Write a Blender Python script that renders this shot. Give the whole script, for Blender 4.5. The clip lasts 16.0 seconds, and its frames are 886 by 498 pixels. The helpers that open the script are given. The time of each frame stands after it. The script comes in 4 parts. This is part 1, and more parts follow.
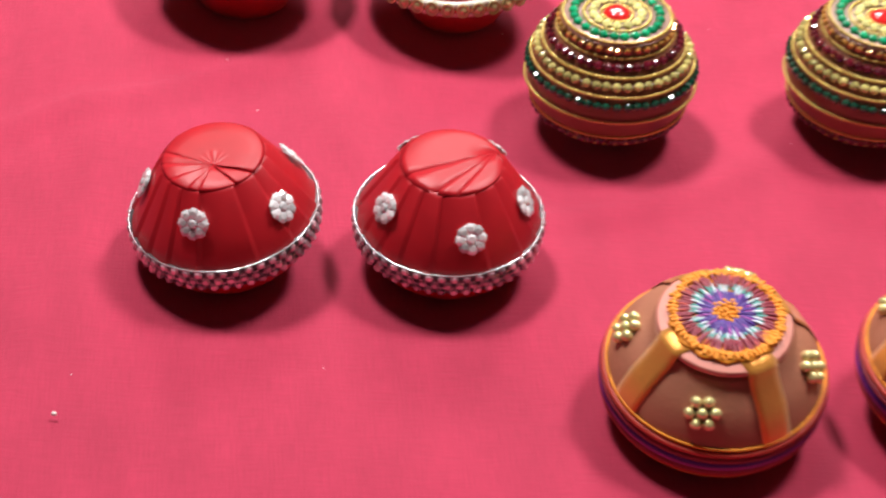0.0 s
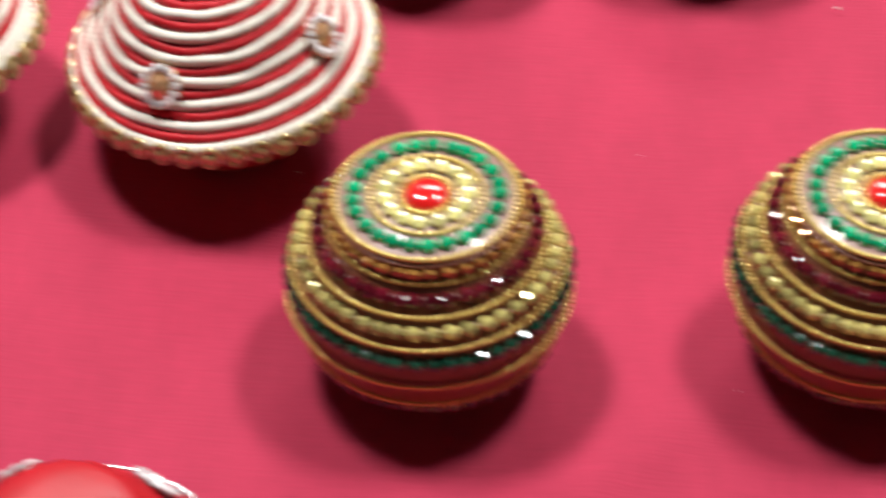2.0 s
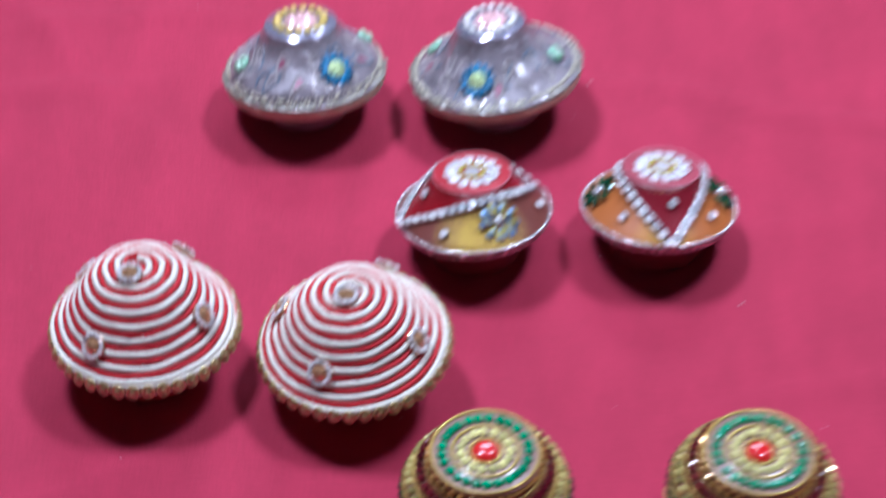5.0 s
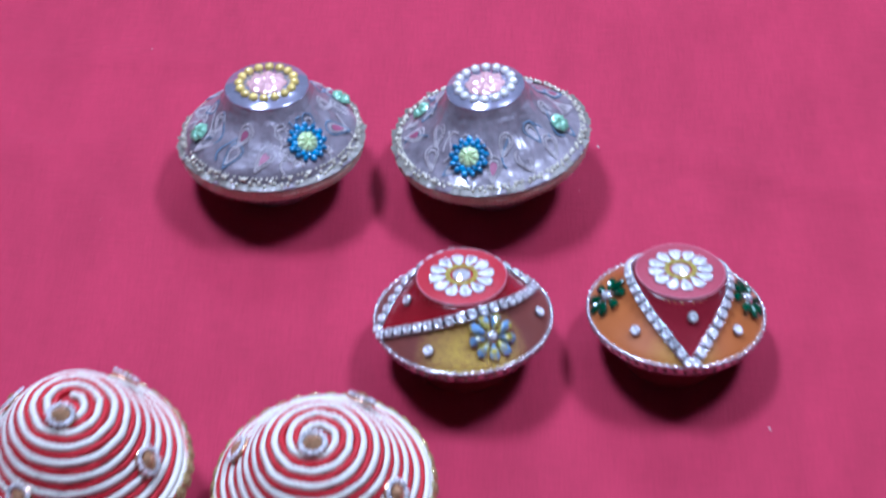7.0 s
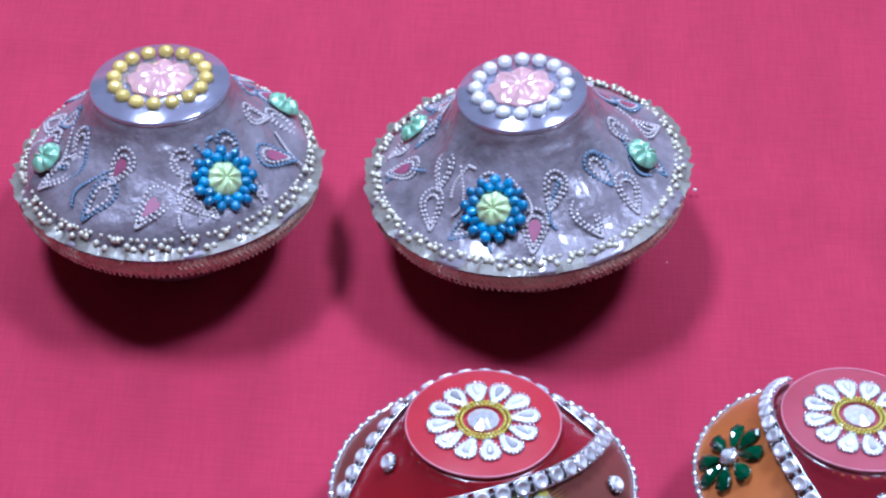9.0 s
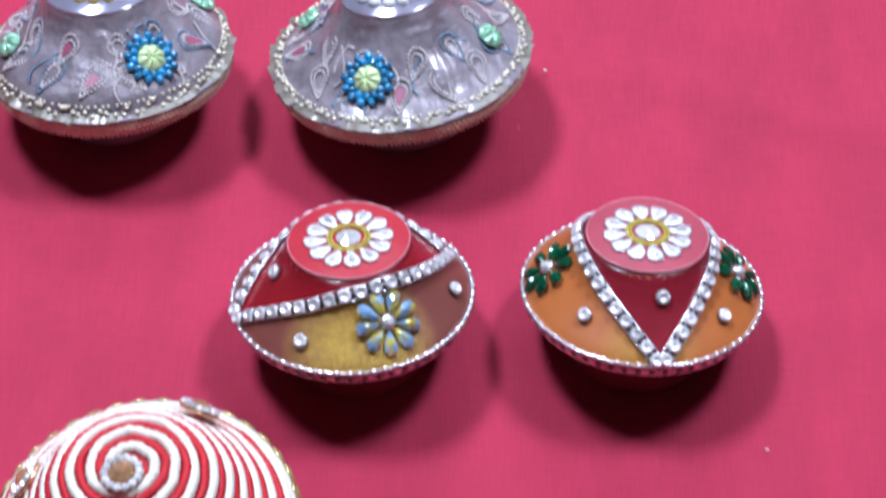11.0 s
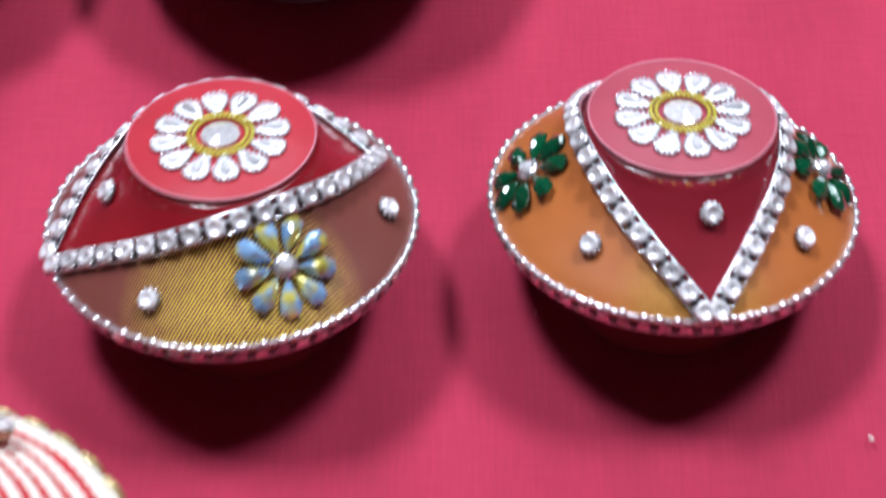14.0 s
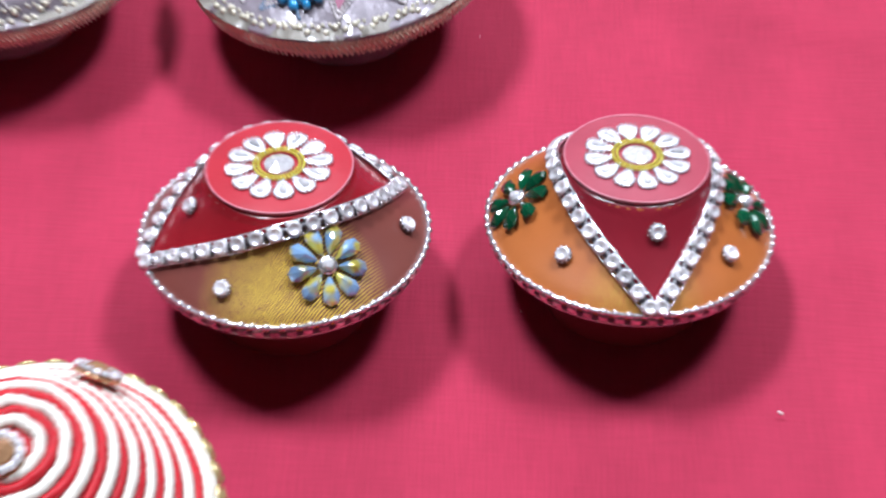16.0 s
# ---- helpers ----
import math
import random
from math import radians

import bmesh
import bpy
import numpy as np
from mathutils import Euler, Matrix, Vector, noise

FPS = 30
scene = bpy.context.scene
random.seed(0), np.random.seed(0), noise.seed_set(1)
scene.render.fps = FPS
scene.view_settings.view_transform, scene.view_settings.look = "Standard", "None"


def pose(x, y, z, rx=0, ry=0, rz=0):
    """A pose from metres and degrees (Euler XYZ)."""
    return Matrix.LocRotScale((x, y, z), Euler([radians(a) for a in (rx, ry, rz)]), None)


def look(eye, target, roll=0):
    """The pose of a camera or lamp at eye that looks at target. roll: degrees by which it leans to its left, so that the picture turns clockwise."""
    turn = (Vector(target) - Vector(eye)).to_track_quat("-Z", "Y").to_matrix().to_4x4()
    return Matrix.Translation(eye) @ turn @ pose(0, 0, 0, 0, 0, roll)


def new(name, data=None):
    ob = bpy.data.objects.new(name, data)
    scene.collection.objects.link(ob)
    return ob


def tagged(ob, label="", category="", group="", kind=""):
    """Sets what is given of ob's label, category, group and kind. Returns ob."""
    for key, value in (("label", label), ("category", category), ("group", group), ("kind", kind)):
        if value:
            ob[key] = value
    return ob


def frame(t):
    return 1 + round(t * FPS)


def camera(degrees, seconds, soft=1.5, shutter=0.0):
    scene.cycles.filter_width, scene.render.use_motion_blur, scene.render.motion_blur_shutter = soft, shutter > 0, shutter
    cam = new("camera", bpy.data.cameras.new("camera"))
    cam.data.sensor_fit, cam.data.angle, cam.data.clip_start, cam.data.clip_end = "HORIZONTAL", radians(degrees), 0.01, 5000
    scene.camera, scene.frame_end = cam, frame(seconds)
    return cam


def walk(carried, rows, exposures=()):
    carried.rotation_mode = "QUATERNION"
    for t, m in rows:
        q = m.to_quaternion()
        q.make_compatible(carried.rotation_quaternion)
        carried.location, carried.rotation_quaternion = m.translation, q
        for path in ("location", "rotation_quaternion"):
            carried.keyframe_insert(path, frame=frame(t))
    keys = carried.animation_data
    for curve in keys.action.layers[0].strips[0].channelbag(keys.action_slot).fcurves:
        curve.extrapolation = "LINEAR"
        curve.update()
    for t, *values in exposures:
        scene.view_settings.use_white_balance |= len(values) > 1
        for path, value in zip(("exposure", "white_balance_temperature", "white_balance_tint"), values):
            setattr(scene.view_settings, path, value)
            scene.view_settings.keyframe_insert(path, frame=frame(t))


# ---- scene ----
cam = camera(22.047, 16.0, soft=2.2, shutter=0.8)
PATH = [
    (0.0, look((-0.1731, -0.8467, 0.4761), (-0.0998, -0.2638, 0.02), 5.98)),
    (0.5, look((-0.1542, -0.7754, 0.4453), (-0.0990, -0.2506, 0.02), 4.83)),
    (1.0, look((-0.0761, -0.7123, 0.4423), (-0.0461, -0.2126, 0.02), 2.01)),
    (1.5, look((-0.0109, -0.6079, 0.4239), (0.0031, -0.1738, 0.02), 1.74)),
    (2.0, look((-0.0207, -0.5073, 0.3792), (-0.0290, -0.1468, 0.02), 0.50)),
    (2.5, look((-0.0432, -0.5039, 0.3795), (-0.0778, -0.1317, 0.02), -2.46)),
    (3.0, look((-0.0635, -0.5000, 0.3817), (-0.1012, -0.1148, 0.02), -2.18)),
    (3.5, look((-0.0718, -0.4890, 0.3905), (-0.1040, -0.0964, 0.02), -1.95)),
    (4.0, look((-0.0739, -0.5168, 0.4233), (-0.1035, -0.0946, 0.02), -1.59)),
    (4.5, look((-0.0766, -0.6075, 0.5283), (-0.0937, -0.0765, 0.02), 0.07)),
    (5.0, look((-0.0397, -0.6918, 0.6672), (-0.0512, -0.0266, 0.02), 1.06)),
    (5.2, look((-0.0304, -0.7264, 0.7268), (-0.0491, -0.0111, 0.02), 1.33)),
    (7.3, look((-0.0460, -0.4733, 0.6005), (-0.0492, 0.0466, 0.02), 2.02)),
    (7.5, look((-0.0504, -0.4309, 0.5520), (-0.0497, 0.0483, 0.02), 2.40)),
    (8.0, look((-0.0488, -0.3247, 0.4448), (-0.0467, 0.0517, 0.02), 3.10)),
    (8.2, look((-0.0564, -0.2837, 0.4164), (-0.0489, 0.0672, 0.02), 4.19)),
    (10.3, look((-0.0322, -0.2869, 0.4120), (-0.0370, 0.0499, 0.02), 2.42)),
    (10.5, look((-0.0202, -0.3247, 0.4449), (-0.0261, 0.0367, 0.02), 2.11)),
    (11.0, look((-0.0107, -0.3908, 0.4858), (-0.0158, 0.0143, 0.02), 2.15)),
    (11.5, look((-0.0041, -0.3994, 0.4747), (-0.0091, -0.0073, 0.02), 1.65)),
    (12.0, look((-0.0008, -0.3948, 0.4780), (-0.0057, -0.0114, 0.02), 0.81)),
    (12.5, look((-0.0161, -0.3497, 0.4103), (-0.0057, -0.0093, 0.02), 2.48)),
    (13.0, look((-0.0046, -0.3037, 0.3858), (-0.0007, 0.0053, 0.02), 1.53)),
    (13.5, look((-0.0071, -0.2995, 0.3894), (-0.0058, -0.0023, 0.02), 1.45)),
    (14.0, look((-0.0089, -0.2495, 0.3298), (-0.0025, -0.0086, 0.02), 2.14)),
    (14.5, look((-0.0117, -0.2307, 0.3184), (0.0008, 0.0068, 0.02), 4.08)),
    (15.0, look((-0.0114, -0.2315, 0.3173), (0.0056, 0.0034, 0.02), 5.53)),
    (15.5, look((-0.0141, -0.2515, 0.3326), (-0.0024, -0.0015, 0.02), 5.10)),
    (16.0, look((-0.0118, -0.3296, 0.4082), (-0.0039, -0.0062, 0.02), 3.31)),
]
EXPOSURES = [
    (0.0, -0.02, 6450, 10), (1.0, -0.18, 6450, 9.5), (2.0, -0.30, 6400, 8), (3.2, -0.44, 5950, 9), (4.0, -0.58, 5650, 11), (5.0, -0.73, 4950, 13),
    (7.5, -0.83, 4550, 15), (8.2, -0.82, 4550, 15), (10.5, -0.60, 4950, 13), (11.5, -0.66, 5300, 11), (12.5, -0.66, 5400, 10), (13.5, -0.64, 5500, 10),
    (15.0, -0.60, 5500, 10), (16.0, -0.46, 5500, 10),
]
walk(cam, PATH, EXPOSURES)

# ---- world and lamps: a room lit by three ceiling panels ----
world = bpy.data.worlds.new("room_air")
world.use_nodes = True
world.node_tree.nodes["Background"].inputs[0].default_value = (0.9, 0.93, 1.0, 1)
world.node_tree.nodes["Background"].inputs[1].default_value = 0.0
scene.world = world
CEIL = 1.95
LAMPS = [pose(-0.62, 0.34, CEIL - 0.08, 0, -20, 0), pose(0.68, 0.32, CEIL - 0.08, 0, 22, 0), look((0.05, 1.75, CEIL - 0.22), (0, 0, 0))]
POWER = [(21.6, 0.28, 0.50), (18.4, 0.28, 0.50), (9.0, 1.10, 0.45)]
for place, (watts, wide, deep) in zip(LAMPS, POWER):
    lamp_data = bpy.data.lights.new("panel_light", "AREA")
    lamp_data.shape, lamp_data.size, lamp_data.size_y, lamp_data.energy = "RECTANGLE", wide, deep, watts
    lamp_data.color, lamp_data.spread = (1.0, 0.97, 0.95), radians(110)
    lamp_ob = new("panel_light", lamp_data)
    lamp_ob.matrix_basis = place


# ---- materials ----
def mat(name, col, rough=0.5, metal=0.0, var=0.12, vscale=60.0, bump=0.0, bscale=400.0, coat=0.0, sheen=0.0,
        spec=0.5, alpha=1.0, trans=0.0, per_object=0.0, col2=None, wave=None, ior=1.5):
    m = bpy.data.materials.new(name)
    m.use_nodes = True
    nt = m.node_tree
    bsdf = nt.nodes["Principled BSDF"]
    tex = nt.nodes.new("ShaderNodeTexCoord")
    big = nt.nodes.new("ShaderNodeTexNoise")
    big.inputs["Scale"].default_value, big.inputs["Detail"].default_value = vscale, 6
    nt.links.new(tex.outputs["Object"], big.inputs["Vector"])
    ramp = nt.nodes.new("ShaderNodeMix")
    ramp.data_type = "RGBA"
    a = [c * (1 - var) for c in col]
    b = [min(1, c * (1 + var)) for c in (col2 or col)]
    ramp.inputs[6].default_value, ramp.inputs[7].default_value = (*a, 1), (*b, 1)
    nt.links.new(big.outputs["Fac"], ramp.inputs[0])
    last = ramp.outputs[2]
    if per_object:
        info = nt.nodes.new("ShaderNodeObjectInfo")
        hsv = nt.nodes.new("ShaderNodeHueSaturation")
        span = nt.nodes.new("ShaderNodeMapRange")
        span.inputs[3].default_value, span.inputs[4].default_value = 1 - per_object, 1 + per_object
        nt.links.new(info.outputs["Random"], span.inputs[0])
        nt.links.new(span.outputs[0], hsv.inputs["Value"])
        nt.links.new(last, hsv.inputs["Color"])
        last = hsv.outputs[0]
    nt.links.new(last, bsdf.inputs["Base Color"])
    bsdf.inputs["Roughness"].default_value, bsdf.inputs["Metallic"].default_value = rough, metal
    bsdf.inputs["Coat Weight"].default_value, bsdf.inputs["Sheen Weight"].default_value = coat, sheen
    bsdf.inputs["Coat Roughness"].default_value = 0.08
    bsdf.inputs["Specular IOR Level"].default_value, bsdf.inputs["Alpha"].default_value = spec, alpha
    bsdf.inputs["Transmission Weight"].default_value, bsdf.inputs["IOR"].default_value = trans, ior
    if bump:
        fine = nt.nodes.new("ShaderNodeTexNoise")
        fine.inputs["Scale"].default_value, fine.inputs["Detail"].default_value = bscale, 4
        nt.links.new(tex.outputs["Object"], fine.inputs["Vector"])
        height = fine.outputs["Fac"]
        if wave:
            w = nt.nodes.new("ShaderNodeTexWave")
            w.inputs["Scale"].default_value, w.inputs["Distortion"].default_value = wave, 1.5
            nt.links.new(tex.outputs["Object"], w.inputs["Vector"])
            mul = nt.nodes.new("ShaderNodeMath")
            mul.operation = "ADD"
            nt.links.new(w.outputs["Fac"], mul.inputs[0])
            nt.links.new(fine.outputs["Fac"], mul.inputs[1])
            height = mul.outputs[0]
        bp = nt.nodes.new("ShaderNodeBump")
        bp.inputs["Strength"].default_value, bp.inputs["Distance"].default_value = bump, 0.0005
        nt.links.new(height, bp.inputs["Height"])
        nt.links.new(bp.outputs[0], bsdf.inputs["Normal"])
    return m


def cloth_material():
    """Pink-red cotton: fine crossed threads, slubs, and broad soft fading."""
    m = mat("red_cotton", (0.365, 0.0250, 0.062), 0.80, var=0.16, vscale=14.0, sheen=0.25, spec=0.22)
    nt = m.node_tree
    bsdf = nt.nodes["Principled BSDF"]
    bsdf.inputs["Sheen Roughness"].default_value = 0.4
    tex = nt.nodes.new("ShaderNodeTexCoord")
    heights = []
    for axis, stretch in ((0, (900, 60, 1)), (1, (60, 900, 1))):
        mp = nt.nodes.new("ShaderNodeMapping")
        mp.inputs["Scale"].default_value = stretch
        nt.links.new(tex.outputs["Object"], mp.inputs["Vector"])
        n = nt.nodes.new("ShaderNodeTexNoise")
        n.inputs["Scale"].default_value, n.inputs["Detail"].default_value = 1.6, 3
        nt.links.new(mp.outputs[0], n.inputs["Vector"])
        heights.append(n.outputs["Fac"])
    add = nt.nodes.new("ShaderNodeMath")
    add.operation = "ADD"
    nt.links.new(heights[0], add.inputs[0])
    nt.links.new(heights[1], add.inputs[1])
    shade = nt.nodes.new("ShaderNodeMapRange")
    shade.inputs[1].default_value, shade.inputs[2].default_value = 0.7, 1.3
    shade.inputs[3].default_value, shade.inputs[4].default_value = 0.91, 1.09
    nt.links.new(add.outputs[0], shade.inputs[0])
    streak = nt.nodes.new("ShaderNodeMapping")
    streak.inputs["Rotation"].default_value, streak.inputs["Scale"].default_value = (0, 0, 0.65), (60, 18, 1)
    nt.links.new(tex.outputs["Object"], streak.inputs["Vector"])
    rub = nt.nodes.new("ShaderNodeTexNoise")
    rub.inputs["Scale"].default_value, rub.inputs["Detail"].default_value = 1.0, 8
    nt.links.new(streak.outputs[0], rub.inputs["Vector"])
    worn = nt.nodes.new("ShaderNodeMapRange")
    worn.inputs[1].default_value, worn.inputs[2].default_value = 0.3, 0.7
    worn.inputs[3].default_value, worn.inputs[4].default_value = 0.93, 1.07
    nt.links.new(rub.outputs["Fac"], worn.inputs[0])
    both = nt.nodes.new("ShaderNodeMath")
    both.operation = "MULTIPLY"
    nt.links.new(shade.outputs[0], both.inputs[0])
    nt.links.new(worn.outputs[0], both.inputs[1])
    tone = nt.nodes.new("ShaderNodeHueSaturation")
    nt.links.new(bsdf.inputs["Base Color"].links[0].from_socket, tone.inputs["Color"])
    nt.links.new(both.outputs[0], tone.inputs["Value"])
    nt.links.new(tone.outputs[0], bsdf.inputs["Base Color"])
    bp = nt.nodes.new("ShaderNodeBump")
    bp.inputs["Strength"].default_value, bp.inputs["Distance"].default_value = 0.4, 0.0004
    nt.links.new(add.outputs[0], bp.inputs["Height"])
    nt.links.new(bp.outputs[0], bsdf.inputs["Normal"])
    return m


def zari_material(name, ground, gold, centre, spread):
    """Shot fabric with gold threads; their shimmer is painted as a fixed streak around one side."""
    m = mat(name, ground, 0.42, var=0.15, vscale=90, bump=0.07, bscale=1500, coat=0.25)
    nt = m.node_tree
    bsdf = nt.nodes["Principled BSDF"]
    tex = nt.nodes.new("ShaderNodeTexCoord")
    # the threads' sheen as gold colour and metal, fading out from centre
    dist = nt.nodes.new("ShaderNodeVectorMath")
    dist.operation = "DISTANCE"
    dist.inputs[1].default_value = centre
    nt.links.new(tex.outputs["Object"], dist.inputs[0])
    shimmer = nt.nodes.new("ShaderNodeMapRange")
    shimmer.inputs[1].default_value, shimmer.inputs[2].default_value = spread, spread * 0.35
    nt.links.new(dist.outputs["Value"], shimmer.inputs[0])
    mp = nt.nodes.new("ShaderNodeMapping")
    mp.inputs["Scale"].default_value, mp.inputs["Rotation"].default_value = (1700, 700, 700), (0, 0, 0.6)
    nt.links.new(tex.outputs["Object"], mp.inputs["Vector"])
    n = nt.nodes.new("ShaderNodeTexNoise")
    n.inputs["Scale"].default_value, n.inputs["Detail"].default_value = 1.0, 2
    nt.links.new(mp.outputs[0], n.inputs["Vector"])
    cut = nt.nodes.new("ShaderNodeMapRange")
    cut.inputs[1].default_value, cut.inputs[2].default_value = 0.95, 1.22
    twill = nt.nodes.new("ShaderNodeTexWave")
    twill.inputs["Scale"].default_value, twill.inputs["Distortion"].default_value = 640, 2.5
    diag = nt.nodes.new("ShaderNodeMapping")
    diag.inputs["Rotation"].default_value = (0, 0, 0.75)
    nt.links.new(tex.outputs["Object"], diag.inputs["Vector"])
    nt.links.new(diag.outputs[0], twill.inputs["Vector"])
    both = nt.nodes.new("ShaderNodeMath")
    both.operation = "ADD"
    nt.links.new(twill.outputs["Fac"], both.inputs[0])
    nt.links.new(n.outputs["Fac"], both.inputs[1])
    nt.links.new(both.outputs[0], cut.inputs[0])
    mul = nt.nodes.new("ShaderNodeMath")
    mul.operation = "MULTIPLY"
    nt.links.new(shimmer.outputs[0], mul.inputs[0])
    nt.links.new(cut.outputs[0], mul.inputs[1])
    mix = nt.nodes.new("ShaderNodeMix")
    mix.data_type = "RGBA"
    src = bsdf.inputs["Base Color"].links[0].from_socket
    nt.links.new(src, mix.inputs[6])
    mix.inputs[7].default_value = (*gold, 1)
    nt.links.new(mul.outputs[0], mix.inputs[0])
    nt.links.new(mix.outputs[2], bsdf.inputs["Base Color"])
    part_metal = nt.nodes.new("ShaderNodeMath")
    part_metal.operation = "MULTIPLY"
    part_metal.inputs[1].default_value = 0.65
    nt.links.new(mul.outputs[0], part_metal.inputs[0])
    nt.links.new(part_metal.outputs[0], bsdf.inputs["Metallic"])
    return m


CLOTH = cloth_material()
PLASTER = mat("plaster", (0.50, 0.49, 0.475), 0.9, var=0.05, vscale=3, bump=0.2, bscale=80)
FLOORING = mat("floor_tile", (0.30, 0.28, 0.26), 0.5, var=0.1, vscale=4)
WOOD = mat("table_wood", (0.16, 0.09, 0.05), 0.5, var=0.3, vscale=9)
PANEL_WHITE = mat("panel_white", (0.8, 0.8, 0.8), 0.5, var=0.02)
DUST = mat("lint", (0.8, 0.78, 0.72), 0.9)
SATIN = mat("red_satin", (0.40, 0.007, 0.014), 0.44, spec=0.4, var=0.22, vscale=110, bump=0.1, bscale=1500)
CLAY_RED = mat("red_clay", (0.11, 0.012, 0.014), 0.6, var=0.2, bump=0.3, bscale=500)
CLAY = mat("terracotta", (0.36, 0.135, 0.075), 0.62, var=0.16, vscale=70, bump=0.2, bscale=700)
CLAY_LID = mat("pink_clay", (0.62, 0.235, 0.18), 0.55, var=0.08, vscale=60, bump=0.15, bscale=600)
BROWN = mat("brown_pot", (0.22, 0.07, 0.03), 0.45, var=0.2, vscale=80, bump=0.2, bscale=600, coat=0.2)
SILVER = mat("silver", (0.80, 0.80, 0.82), 0.22, 0.85, var=0.08)
CRYSTAL = mat("foiled_crystal", (0.90, 0.88, 0.92), 0.07, 0.25, var=0.35, vscale=900, coat=0.8, per_object=0.3)
CRYSTAL_GREY = mat("grey_crystal", (0.74, 0.69, 0.72), 0.06, 0.25, var=0.45, vscale=900, coat=1.0, per_object=0.3)
# clear stones: the cloth's pink reflection and their sparkle are put into colour
CRYSTAL_PINK_REFLECT = mat("pink_reflection_crystal", (0.66, 0.47, 0.52), 0.06, 0.5, var=0.4, vscale=800, coat=0.9, per_object=0.5)
CRYSTAL_WHITE = mat("white_kundan", (0.74, 0.76, 0.79), 0.25, 0.05, var=0.2, vscale=900, coat=0.8)
# near-black metal that shows in the gaps between the stones
SILVER_DARK = mat("dark_silver", (0.09, 0.085, 0.09), 0.35, 0.8, var=0.3, vscale=300)
SILVER_GEM = mat("silvered_gem", (0.86, 0.84, 0.86), 0.10, 0.2, var=0.45, vscale=700, coat=1.0, per_object=0.4)
GOLD = mat("gold", (0.86, 0.66, 0.19), 0.22, 0.5, var=0.12, vscale=200, coat=0.4)
GOLD_CUPS = mat("shiny_pale_gold", (0.56, 0.45, 0.20), 0.10, 0.45, var=0.3, vscale=500, coat=1.0, per_object=0.2)
GOLD_LIME = mat("lime_gold", (0.60, 0.52, 0.06), 0.30, 0.15, var=0.25, vscale=500, coat=0.4)
GOLD_PALE = mat("pale_gold", (0.78, 0.70, 0.30), 0.13, 0.55, var=0.2, vscale=300, coat=1.0)
GOLD_SATIN = mat("gold_satin", (0.70, 0.29, 0.045), 0.28, 0.45, var=0.15, vscale=200, bump=0.3, bscale=1800, sheen=0.2)
AMBER = mat("amber_crystal", (0.74, 0.40, 0.20), 0.09, 0.6, var=0.45, vscale=700, coat=1.0)
RUBY = mat("ruby_cabochon", (0.62, 0.012, 0.012), 0.10, 0.0, var=0.3, vscale=300, coat=1.0)
GREEN = mat("green_glass", (0.0, 0.27, 0.11), 0.16, 0.0, var=0.6, vscale=500, coat=0.6, per_object=0.3)
GREEN_DARK = mat("dark_green_glass", (0.006, 0.055, 0.030), 0.08, 0.0, var=0.3, vscale=300, coat=1.0, per_object=0.4)
EMERALD = mat("emerald_glass", (0.004, 0.055, 0.022), 0.05, 0.1, var=0.4, vscale=400, coat=1.0, per_object=0.4)
CHAMPAGNE = mat("champagne_glass", (0.70, 0.50, 0.17), 0.06, 0.25, var=0.8, trans=0.2, vscale=700, coat=1.0, per_object=0.45)
PEARL_YELLOW = mat("lemon_crystal", (1.0, 0.87, 0.32), 0.12, 0.08, var=0.35, vscale=700, coat=1.0, per_object=0.25)
ORANGE_GLASS = mat("orange_glass", (0.72, 0.36, 0.08), 0.07, 0.3, var=0.45, vscale=700, coat=1.0, per_object=0.45, trans=0.3)
MAROON = mat("maroon_glass", (0.13, 0.005, 0.016), 0.06, 0.0, var=0.5, vscale=600, coat=1.0, per_object=0.5, trans=0.3)
GLUE = mat("grey_glue", (0.30, 0.19, 0.165), 0.35, var=0.2, vscale=150, coat=0.3)
CORD_WHITE = mat("cream_cord", (0.72, 0.685, 0.59), 0.55, var=0.10, vscale=300, bump=0.45, bscale=700, sheen=0.2)
CORD_RED = mat("red_cord", (0.46, 0.007, 0.015), 0.50, var=0.25, vscale=400, bump=0.5, bscale=900, sheen=0.05, spec=0.3)
PINK_CLOTH = mat("pink_cloth", (0.55, 0.18, 0.18), 0.6, var=0.15, bump=0.3, bscale=900)
RED_PATCH = mat("red_film_patch", (0.24, 0.008, 0.014), 0.25, var=0.2, vscale=120, coat=0.6)
WINE_PATCH = mat("wine_film_patch", (0.20, 0.012, 0.022), 0.25, var=0.2, vscale=120, coat=0.6)
# third colour argument's place: where each fabric's gold shimmer is painted on
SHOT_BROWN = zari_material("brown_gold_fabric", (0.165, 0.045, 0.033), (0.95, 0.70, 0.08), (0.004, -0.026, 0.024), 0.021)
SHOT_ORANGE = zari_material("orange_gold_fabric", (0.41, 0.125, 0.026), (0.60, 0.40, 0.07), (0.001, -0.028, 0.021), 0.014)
ACRYLIC_RED = mat("red_acrylic", (0.46, 0.035, 0.05), 0.38, var=0.2, vscale=120, alpha=0.88, spec=0.3, bump=0.2, bscale=500)
ACRYLIC_CLEAR = mat("pink_acrylic", (0.46, 0.085, 0.12), 0.38, var=0.2, vscale=120, alpha=0.74, spec=0.35, bump=0.2, bscale=500)
# pale pink for edge scratches and the rim highlight, both as colour
DISC_EDGE = mat("scratched_edge_highlight", (0.52, 0.19, 0.23), 0.4, var=0.4, vscale=500)
RAINBOW = mat("iridescent_glass", (0.80, 0.70, 0.12), 0.05, 0.25, var=0.0, vscale=330, coat=1.0, per_object=0.4, col2=(0.36, 0.60, 0.95), trans=0.35)
